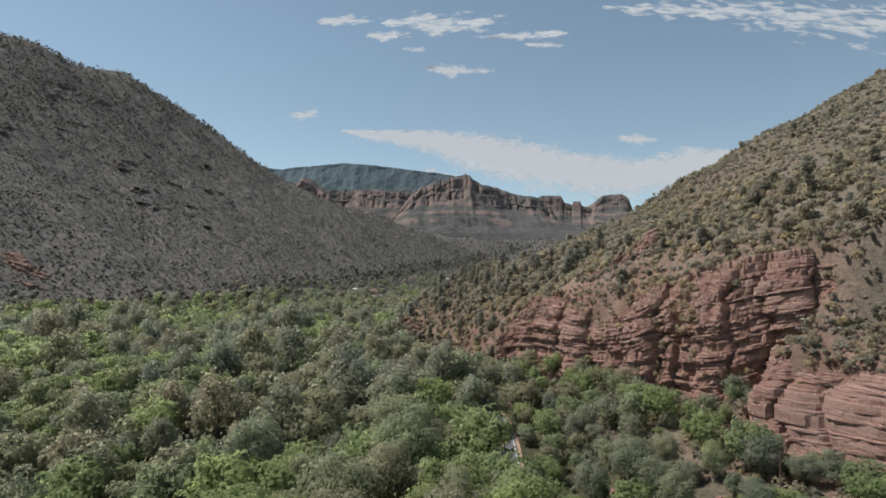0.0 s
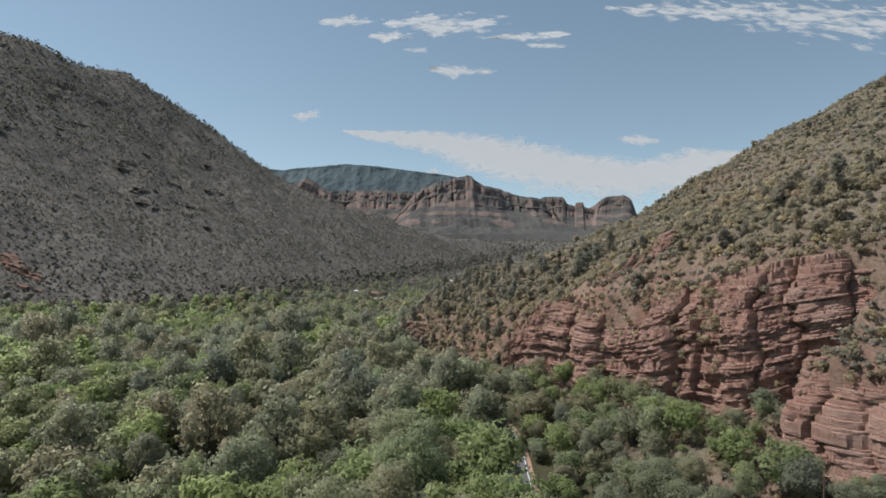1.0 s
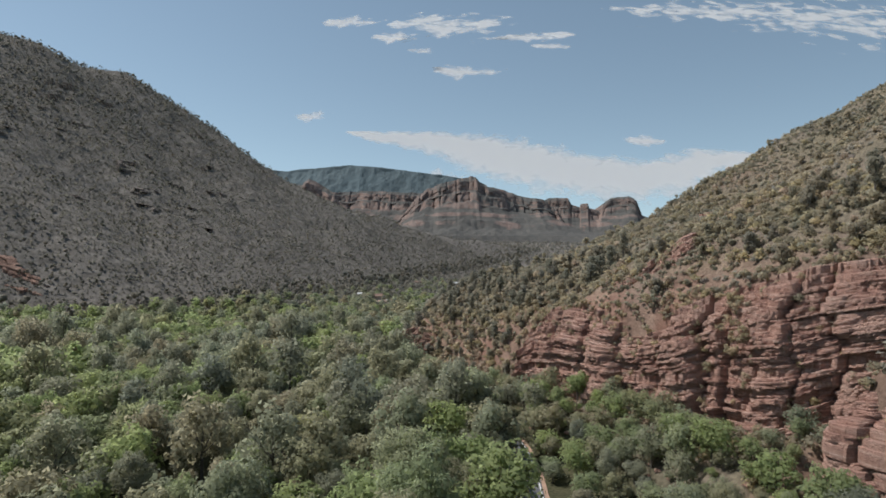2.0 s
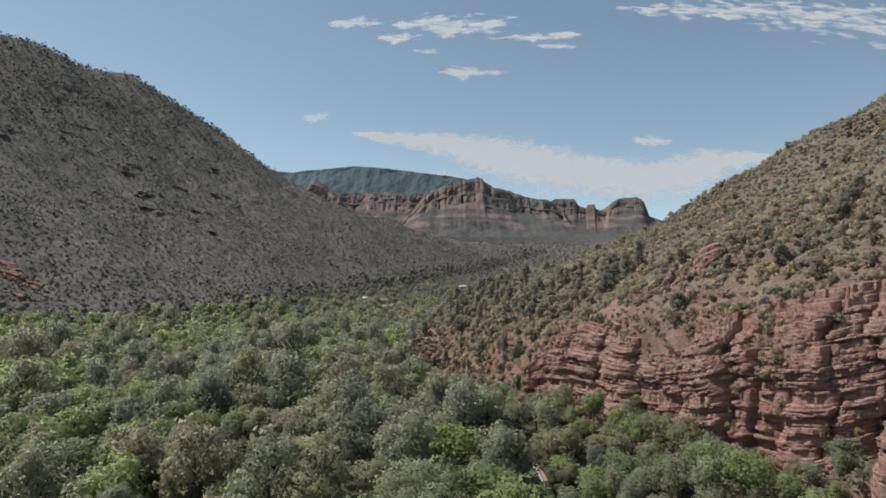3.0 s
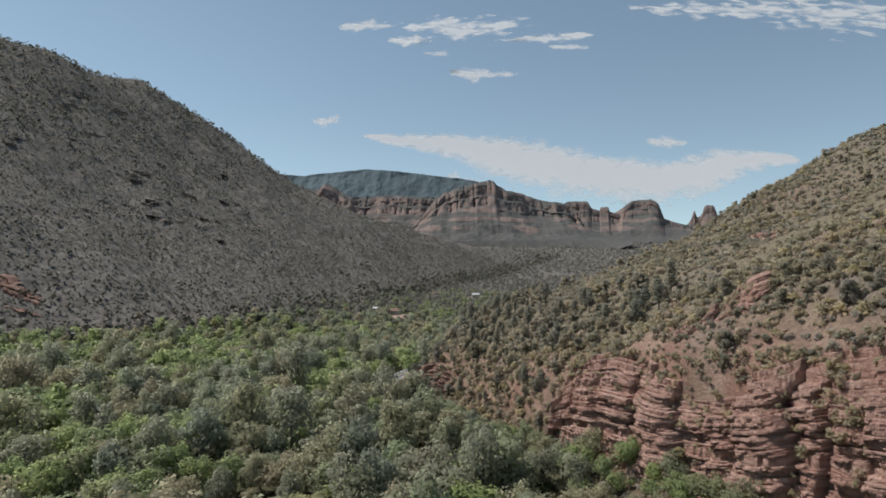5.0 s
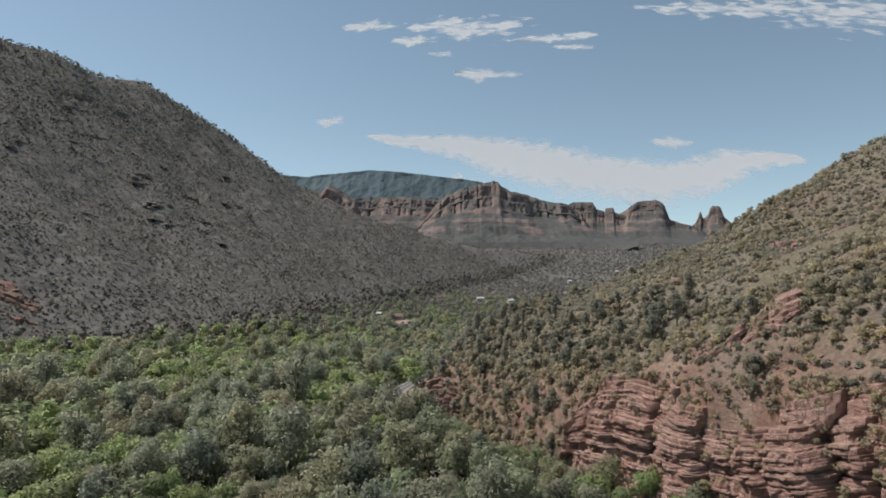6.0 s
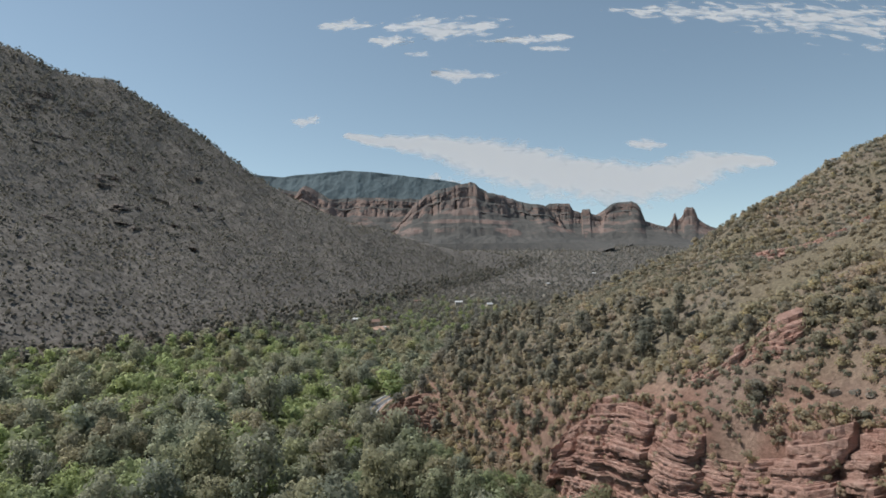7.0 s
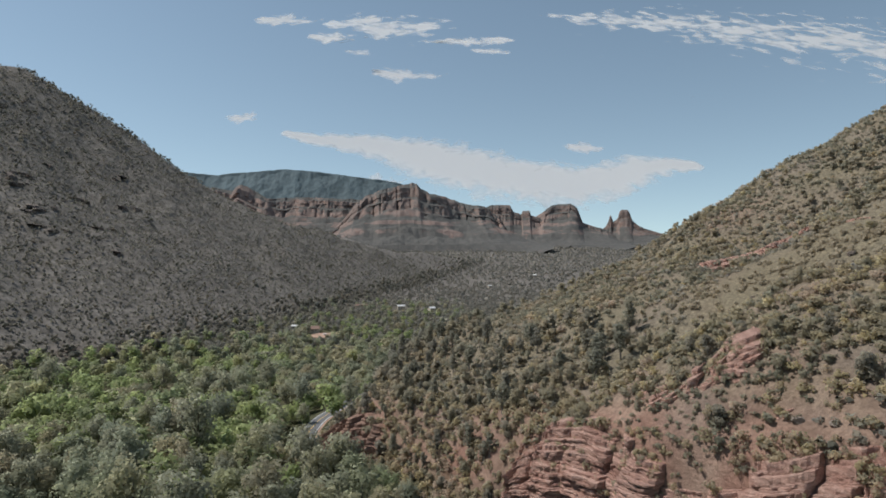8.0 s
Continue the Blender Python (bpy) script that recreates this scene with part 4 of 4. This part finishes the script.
        protos = [crown(np.random.default_rng(900 + 7 * i + j), 210, sh["radius"], sh["low"] * 0.3, sh["high"], 16, sh["leaf"] * 2.25, sh["cone"]) for j in range(5)]
        mass("far_" + kind + "s", kind, protos, x[rest], y[rest], scale[rest], r.uniform(0, 6.28, len(rest)), r.random(len(rest)), "distant valley woodland of " + kind.replace("_", " ") + " crowns")


valley_trees()


def hill_plants():
    r = np.random.default_rng(31)
    # junipers and pines on the near spur
    x, y = scatter(-40, 420, 70, 560, 5.6, r)
    foot = np.interp(y, FOOT_Y, FOOT_X)
    up = x - foot
    dens = np.clip(0.34 + fbm(x / 40, y / 40, 3, 88) * 1.1 - 0.22 * ease(up, 30, 130), 0.04, 0.9)
    dens = np.where((y > 285) & (up < 70), 0.95, dens) * (1 - 0.85 * meadow(x, y))
    keep = (up > 14 * ease(y, 285, 262) + 1) & (r.random(len(x)) < dens) & ~on_ledge(x, y)
    x, y, up = x[keep], y[keep], up[keep]
    cx = np.array([292, 284, 276, 300, 262, 251, 306, 236, 212, 196, 178, 150, 128, 112, 100])
    x, y, up = np.concatenate([x, cx]), np.concatenate([y, 428 + 4 * np.sin(cx * 1.7)]), np.concatenate([up, np.full(len(cx), 60.0)])
    pine = r.random(len(x)) < np.where((y > 265) & (up < 90), 0.4, np.where(up > 120, 0.0, 0.08))
    scale = (0.6 + 1.35 * r.random(len(x)) ** 1.5) * (1 - 0.25 * ease(up, 90, 160))
    scale[-len(cx):] = r.uniform(0.5, 0.85, len(cx))
    order = np.argsort(np.hypot(x, y))
    for kind, flag in (("juniper", ~pine), ("pine_tree", pine)):
        mine = order[flag[order]]
        ids, rest = mine[:280], mine[280:]
        protos = [make_tree(kind, 700 + j, 620, **dict(SHAPES[kind], leaf=0.25)) for j in range(5)]
        for j, k in enumerate(ids):
            s = scale[k] * (0.9 if kind == "pine_tree" else 1.0)
            m = pose(x[k], y[k], ground_z(x[k], y[k]) - 0.15, 0, 0, r.uniform(0, 360)) @ Matrix.Diagonal((s, s, s * r.uniform(0.85, 1.2), 1))
            if j < len(protos):
                protos[j].matrix_basis = m
            else:
                copy_thing(protos[j % len(protos)], m)
        sh = SHAPES[kind]
        low = [crown(np.random.default_rng(60 + j), 110, sh["radius"], 0, sh["high"], 8, sh["leaf"] * 1.9, sh["cone"]) for j in range(4)]
        mass("hillside_" + kind + "s", kind, low, x[rest], y[rest], scale[rest], r.uniform(0, 6.28, len(rest)), r.random(len(rest)), "scattered dark trees higher on the dry hillside")
    # scrub oak and manzanita, waist to head high
    x, y = scatter(-50, 400, 70, 480, 4.2, r)
    up = x - np.interp(y, FOOT_Y, FOOT_X)
    dens = np.clip(0.4 + fbm(x / 36, y / 36, 4, 166) * 1.5 - 0.3 * ease(up, 30, 120), 0.05, 0.95)
    dens = np.where((y > 262) & (up < 60), 0.9, dens) * (1 - 0.85 * meadow(x, y))
    dens = np.where((up > 8) & (up < 26), np.maximum(dens, 0.7), np.where((up > 25) & (up < 80) & (y < 270), np.maximum(dens, 0.72), dens))
    keep = (up > -26) & (np.abs(x - road_x(y)) > 8) & (r.random(len(x)) < dens) & (x < 0.95 * y + 40) & ~on_ledge(x, y)
    x, y = x[keep], y[keep]
    x2, y2 = scatter(-45, 70, 266, 350, 3.2, r)
    up2 = x2 - np.interp(y2, FOOT_Y, FOOT_X)
    ok = (up2 > -8) & (up2 < 34) & (x2 > road_x(y2) + 7)
    # thicker over the cliff's brow
    x3, y3 = scatter(62, 150, 160, 285, 3.6, r)
    up3 = x3 - np.interp(y3, FOOT_Y, FOOT_X)
    ok3 = (up3 > 20) & (up3 < 95) & (r.random(len(x3)) < np.clip(0.55 + fbm(x3 / 14, y3 / 14, 3, 77) * 0.9, 0.1, 0.85) * (1 - 0.7 * meadow(x3, y3))) & ~on_ledge(x3, y3)
    x, y = np.concatenate([x, x2[ok], x3[ok3]]), np.concatenate([y, y2[ok], y3[ok3]])
    low = [crown(np.random.default_rng(240 + j), 90, 2.0, -0.3, 2.7, 8, 0.36, 0.15) for j in range(6)]
    tone = np.clip(0.5 + fbm(x / 22, y / 22, 3, 145) * 0.8 + r.normal(0, 0.2, len(x)), 0, 1)
    mass("scrub_oak_thicket", "scrub_oak", low, x, y, 0.6 + 0.9 * r.random(len(x)) ** 1.3, r.uniform(0, 6.28, len(x)), tone, "grey-green scrub oak thicket over the slope", "shrubs")
    # bushes rooted in the clefts of the cliff
    at = r.uniform(0.03, 0.97, 260)
    px = np.interp(at, np.linspace(0, 1, 8), [29, 38, 50, 62, 71, 77, 84, 112])
    py = np.interp(at, np.linspace(0, 1, 8), [265, 252, 233, 214, 196, 182, 172, 151])
    low_z = np.interp(at, np.linspace(0, 1, 8), [6, 8, 11, 14, 17, 19, 22, 36])
    high_z = np.interp(at, np.linspace(0, 1, 8), [41, 45, 48, 53, 57, 61, 63, 69])
    f = r.random(260) ** 0.6
    inward = 3.2 + 10 * (0.35 * f + 0.65 * ease(f, 0.62, 1.0)) + r.uniform(-0.6, 1.5, 260)
    mass("cliff_bushes", "scrub_oak", [crown(np.random.default_rng(270 + j), 80, 1.4, -0.4, 2.2, 7, 0.28, 0.1) for j in range(5)], px + 0.8 * inward, py + 0.6 * inward, r.uniform(0.5, 1.6, 260),
         r.uniform(0, 6.28, 260), r.random(260), "small green bushes rooted in the cliff ledges", "shrubs", z=low_z + (high_z - low_z) * f)
    # low shrubs
    x, y = scatter(-40, 400, 70, 470, 2.55, r)
    up = x - np.interp(y, FOOT_Y, FOOT_X)
    dens = np.clip(0.8 + fbm(x / 30, y / 30, 4, 66) * 0.9, 0.25, 1.0) * (1 - 0.4 * meadow(x, y))
    keep = (up > -16) & (np.abs(x - road_x(y)) > 8) & (r.random(len(x)) < dens) & (x < 0.95 * y + 40)
    x, y = x[keep], y[keep]
    low = [crown(np.random.default_rng(40 + j), 34, 1.25, -0.15, 1.5, 5, 0.38, 0.1) for j in range(6)]
    tone = np.clip(0.5 + fbm(x / 25, y / 25, 3, 45) * 0.9 + r.normal(0, 0.16, len(x)), 0, 0.8)
    tone = tone + (0.62 - tone) * meadow(x, y)
    mass("hillside_shrubs", "shrub", low, x, y, 0.6 + 1.2 * r.random(len(x)) ** 1.5, r.uniform(0, 6.28, len(x)), tone, "grey-green and straw-coloured desert shrubs on the slope", "shrubs")


hill_plants()


def mountain_plants():
    r = np.random.default_rng(51)
    x, y = scatter(-1250, 420, 420, 1860, 9.4, r)
    d = uphill(x, y)
    crest = np.interp(x / y, CREST_A, CREST_Y)
    dens = np.clip(0.62 + fbm(x / 60, y / 60, 4, 13) * 1.3 + 0.35 * ease(d, 380, 520) + 0.5 * ease(d, 80, 25), 0.2, 1)
    keep = (d > 0) & (y < crest + 45) & (x > -0.9 * y) & (r.random(len(x)) < dens)
    x, y, d = x[keep], y[keep], d[keep]
    scale = (0.45 + 1.25 * r.random(len(x)) ** 2) * np.where(d < 45, 1.7, 1) * (1 + 0.35 * ease(d, 420, 540))
    sh = SHAPES["juniper"]
    low = [crown(np.random.default_rng(80 + j), 14, sh["radius"] * 1.5, -0.4, sh["high"] * 1.35, 2, 0.85, 0.4, core=1) for j in range(6)]
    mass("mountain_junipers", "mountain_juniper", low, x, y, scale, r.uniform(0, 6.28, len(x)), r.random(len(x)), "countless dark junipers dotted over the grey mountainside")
    x, y = scatter(-1100, 250, 420, 1500, 4.7, r)
    d = uphill(x, y)
    keep = (d > 5) & (y < np.interp(x / y, CREST_A, CREST_Y) + 10) & (x > -0.85 * y) & (r.random(len(x)) < 0.75)
    x, y = x[keep], y[keep]
    low = [crown(np.random.default_rng(90 + j), 8, 1.4, -0.2, 1.7, 5, 0.8, 0.1) for j in range(6)]
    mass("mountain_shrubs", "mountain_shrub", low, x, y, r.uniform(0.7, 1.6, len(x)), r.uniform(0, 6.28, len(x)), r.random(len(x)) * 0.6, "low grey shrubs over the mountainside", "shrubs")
    # a belt of dark scrub woods along the foot
    x, y = scatter(-420, 480, 440, 1750, 6.6, r)
    d = uphill(x, y)
    side = x - np.interp(y, FOOT_Y, FOOT_X)
    keep = (d < 38) & (d > np.where(y > 640, -260, -14)) & (x > -0.85 * y) & ((side < -4) | (y > 640)) & (r.random(len(x)) < np.where(d > 0, 0.6, 0.8) * (1 - 0.72 * ease(y, 1000, 1500))) & ~((np.hypot(x + 80, (y - 752) * 0.6) < 24) | (np.hypot(x - 12, (y - 985) * 0.4) < 18))
    x, y = x[keep], y[keep]
    low = [crown(np.random.default_rng(130 + j), 46, 3.2, -0.3, 5.6, 7, 0.95, 0.25) for j in range(5)]
    mass("scrub_woods", "far_wood", low, x, y, r.uniform(0.5, 1.25, len(x)), r.uniform(0, 6.28, len(x)), r.random(len(x)), "dark grey-green scrub woods along the foot of the mountain")
    # woods towards the mesas
    x, y = scatter(-1500, 1700, 560, 2750, 16, r)
    d = uphill(x, y)
    keep = (np.abs(x) < 0.8 * y) & (land(x, y) < 170) & (r.random(len(x)) < 0.3 + 0.7 * ease(y, 1350, 1750)) & ((y > 1250) & (d < 30) | (y > np.interp(x / y, CREST_A, CREST_Y) + 60) | ((x > 60) & (d < 0)))
    x, y = x[keep], y[keep]
    low = [crown(np.random.default_rng(95 + j), 10, 5.0, -0.5, 6.5, 5, 2.8, 0.3) for j in range(4)]
    mass("far_woods", "far_wood", low, x, y, r.uniform(0.6, 1.2, len(x)), r.uniform(0, 6.28, len(x)), r.random(len(x)), "dark woods on the far valley floor below the mesas")


mountain_plants()


# ---------------------------------------------------------------- boulders
BOULDER = sandstone("weathered_boulder", (0.12, 0.1, 0.085), (0.22, 0.185, 0.155), (0.34, 0.29, 0.245), band=0.4)


def boulder_mesh(seed):
    bm = bmesh.new()
    bmesh.ops.create_icosphere(bm, subdivisions=2, radius=1.0)
    r = random.Random(seed)
    cuts = [(Vector((r.gauss(0, 1), r.gauss(0, 1), r.gauss(0, 0.8))).normalized(), r.uniform(0.5, 0.85)) for _ in range(9)]
    for v in bm.verts:
        for n, d in cuts:
            over = v.co.dot(n) - d
            if over > 0:
                v.co -= n * over
        v.co *= 1 + 0.1 * noise.noise(v.co * 2 + Vector((seed, 0, 0)))
        v.co.z *= 0.75
    me = bpy.data.meshes.new("boulder")
    bm.to_mesh(me)
    bm.free()
    me.materials.append(BOULDER)
    return me


def boulders():
    r = np.random.default_rng(71)
    meshes = [boulder_mesh(i) for i in range(7)]
    x, y = scatter(20, 300, 110, 420, 7, r)
    up = x - np.interp(y, FOOT_Y, FOOT_X)
    keep = (up > 18) & (r.random(len(x)) < 0.16 + 0.5 * (fbm(x / 28, y / 28, 3, 99) > 0.18))
    x, y = x[keep], y[keep]
    order = np.argsort(np.hypot(x, y))[:230]
    for i, k in enumerate(order):
        ob = new("boulder", meshes[i % len(meshes)])
        s = 0.5 + 1.3 * r.random() ** 2.2
        ob.matrix_world = pose(x[k], y[k], ground_z(x[k], y[k]) + 0.2 * s, r.uniform(-20, 20), r.uniform(-20, 20), r.uniform(0, 360)) @ Matrix.Diagonal((s, s * r.uniform(0.7, 1.2), s, 1))
        tagged(ob, "weathered grey-buff boulder lying on the dry hillside", "boulder", "boulders on the hillside")


boulders()


def rubble():
    """Red blocks fallen from the cliff on to the slope above the road."""
    r = np.random.default_rng(171)
    meshes = []
    for i in range(5):
        me = boulder_mesh(40 + i)
        me.materials.clear()
        me.materials.append(RED_ROCK)
        meshes.append(me)
    spots = [(46, 160, 9, 26), (60, 142, 8, 22), (34, 214, 6, 20), (48, 196, 7, 18), (26, 246, 5, 12), (56, 176, 6, 14)]
    for cx, cy, wide, count in spots:
        for _ in range(count):
            x, y = cx + r.normal(0, wide * 0.6), cy + r.normal(0, wide)
            if x < road_x(y) + 9:
                continue
            s = 0.3 + 1.1 * r.random() ** 2.5
            ob = new("fallen_rock", meshes[r.integers(0, 5)])
            ob.matrix_world = pose(x, y, ground_z(x, y) + 0.15 * s, r.uniform(-25, 25), r.uniform(-25, 25), r.uniform(0, 360)) @ Matrix.Diagonal((s, s * r.uniform(0.6, 1.1), s, 1))
            tagged(ob, "red sandstone block fallen on the slope below the cliff", "rock", "fallen red rocks")


rubble()


# ---------------------------------------------------------------- houses, cars and poles
WHITE_ROOF = plain("pale_roof_metal", (0.5, 0.5, 0.49), 0.5, 0.12, 0.8)
BROWN_ROOF = plain("brown_roof", (0.2, 0.13, 0.1), 0.85, 0.2, 1.0)
WALL = plain("cream_wall", (0.5, 0.44, 0.36), 0.85, 0.12, 0.8)
GLASS = plain("dark_window", (0.03, 0.035, 0.04), 0.15, 0.1, 1.0)
WOOD = plain("pole_wood", (0.16, 0.1, 0.075), 0.9, 0.3, 2.0)
CAR_PAINT = plain("white_car_paint", (0.7, 0.7, 0.7), 0.35, 0.05, 1.0)
TYRE = plain("tyre_rubber", (0.03, 0.03, 0.03), 0.9, 0.2, 2.0)


def box(bm, x0, x1, y0, y1, z0, z1):
    v = [bm.verts.new((x, y, z)) for x in (x0, x1) for y in (y0, y1) for z in (z0, z1)]
    for f in ((0, 1, 3, 2), (4, 6, 7, 5), (0, 4, 5, 1), (2, 3, 7, 6), (0, 2, 6, 4), (1, 5, 7, 3)):
        bm.faces.new([v[i] for i in f])
    return bm


def house(x, y, turn, long, deep, high, roof, label, lift=0.0):
    home = tagged(new("house"), label, "house")
    part("wall", box(bmesh.new(), -long / 2, long / 2, -deep / 2, deep / 2, -1.5, high), WALL, home)
    bm = bmesh.new()
    e, rise = 0.6, deep * 0.28
    prof = [(-deep / 2 - e, high - 0.15), (0, high + rise), (deep / 2 + e, high - 0.15), (deep / 2 + e, high + 0.05), (0, high + rise + 0.22), (-deep / 2 - e, high + 0.05)]
    ends = [[bm.verts.new((sx * (long / 2 + e), a, b)) for a, b in prof] for sx in (-1, 1)]
    for i in range(6):
        j = (i + 1) % 6
        bm.faces.new((ends[0][i], ends[0][j], ends[1][j], ends[1][i]))
    for side in ends:
        bm.faces.new((side[0], side[1], side[4], side[5]))
        bm.faces.new((side[1], side[2], side[3], side[4]))
    part("roof", bm, roof, home)
    for k in range(int(long // 4)):
        wx = -long / 2 + 2 + k * 4
        part("window", box(bmesh.new(), wx - 0.6, wx + 0.6, -deep / 2 - 0.05, -deep / 2 + 0.05, 1.0, 2.2), GLASS, home)
    part("door", box(bmesh.new(), -0.2, 0.8, -deep / 2 - 0.06, -deep / 2 + 0.05, 0.0, 2.1), WOOD, home)
    home.matrix_world = pose(x, y, ground_z(x, y) + 0.3 + lift, 0, 0, turn)
    return home


house(11, 1000, 8, 11, 7, 3.6, WHITE_ROOF, "cream house with a pale metal roof among trees", 2)
house(-50, 1008, 0, 18, 6, 2.8, BROWN_ROOF, "long low cream house with a brown roof", 1)
house(-96, 780, 12, 14, 9, 3.6, BROWN_ROOF, "brown-roofed house beside a clearing in the woods", 1)
house(-118, 790, -10, 6, 5, 3.0, WHITE_ROOF, "small outbuilding with a pale metal roof", 1)
house(56, 965, 30, 9, 7, 3.2, WHITE_ROOF, "small house with a pale roof among trees", 2)
house(203, 1300, 20, 8, 6, 3.4, WHITE_ROOF, "distant house with a bright pale roof", 4)
house(345, 1480, -15, 8, 6, 3.4, WHITE_ROOF, "distant house with a bright pale roof", 4)


def clearing():
    a = np.linspace(0, 2 * np.pi, 25)[:-1]
    rim = 1 + 0.25 * fbm(np.cos(a) * 2, np.sin(a) * 2, 3, 5)
    bm = bmesh.new()
    px, py = -72 + 26 * rim * np.cos(a), 752 + 24 * rim * np.sin(a)
    vs = [bm.verts.new((u, v, z)) for u, v, z in zip(px, py, land(px, py) + 0.35)]
    bm.faces.new(vs)
    ob = part("clearing", bm, DUST)
    tagged(ob, "bare pale earth clearing among the trees", "clearing", kind="structure")


clearing()


def car(x, y, turn, label):
    motor = tagged(new("car"), label, "car", "parked cars")
    bm = bmesh.new()
    side = [(-2.2, 0.4), (-2.2, 0.95), (-1.4, 1.0), (-0.8, 1.5), (0.9, 1.5), (1.5, 1.02), (2.2, 0.9), (2.2, 0.4)]
    a = [[bm.verts.new((u, w, v)) for u, v in side] for w in (-0.88, 0.88)]
    for i in range(8):
        j = (i + 1) % 8
        bm.faces.new((a[0][i], a[0][j], a[1][j], a[1][i]))
    bm.faces.new(a[0])
    bm.faces.new(a[1][::-1])
    part("body", bm, CAR_PAINT, motor)
    for u in (-1.35, 1.35):
        for w in (-0.8, 0.8):
            bm = bmesh.new()
            bmesh.ops.create_cone(bm, cap_ends=True, segments=12, radius1=0.33, radius2=0.33, depth=0.22, matrix=pose(u, w, 0.33, 90))
            part("wheel", bm, TYRE, motor)
    motor.matrix_world = pose(x, y, ground_z(x, y) + 0.4, 0, 0, turn)


car(-64, 744, 20, "white car parked on the bare clearing")
car(-80, 758, -30, "white car parked beside the brown-roofed house")


def utility_pole(x, y, tall, label):
    pole = tagged(new("utility_pole"), label, "pole", "utility poles")
    v, q = tube([(0, 0, -1), (0, 0, tall)], [0.16, 0.11], 8)
    part("post", mesh_of("post", v, q), WOOD, pole)
    part("crossarm", box(bmesh.new(), -1.1, 1.1, -0.06, 0.06, tall - 0.7, tall - 0.55), WOOD, pole)
    for u in (-0.95, -0.35, 0.35, 0.95):
        part("insulator", box(bmesh.new(), u - 0.05, u + 0.05, -0.05, 0.05, tall - 0.55, tall - 0.35), GLASS, pole)
    pole.matrix_world = pose(x, y, ground_z(x, y), 0, 0, 25)


utility_pole(74, 127, 10, "brown wooden utility pole below the red bluff")
utility_pole(42, 226, 10, "brown wooden utility pole below the red cliff")


def overhead_wire(a, b, sag, label):
    """A cable that hangs between two points."""
    t = np.linspace(0, 1, 15)
    path = np.outer(1 - t, a) + np.outer(t, b)
    path[:, 2] -= sag * 4 * t * (1 - t)
    v, q = tube(path, np.full(15, 0.025), 4)
    tagged(part("overhead_wire", mesh_of("overhead_wire", v, q), TYRE), label, "wire", "overhead wires")


for off in (-0.95, 0.35, 0.95):
    c, d = off * math.cos(radians(25)), off * math.sin(radians(25))
    overhead_wire((74 + c, 127 + d, ground_z(74, 127) + 9.6), (42 + c, 226 + d, ground_z(42, 226) + 9.6), 2.0, "thin black overhead wire strung between wooden poles")
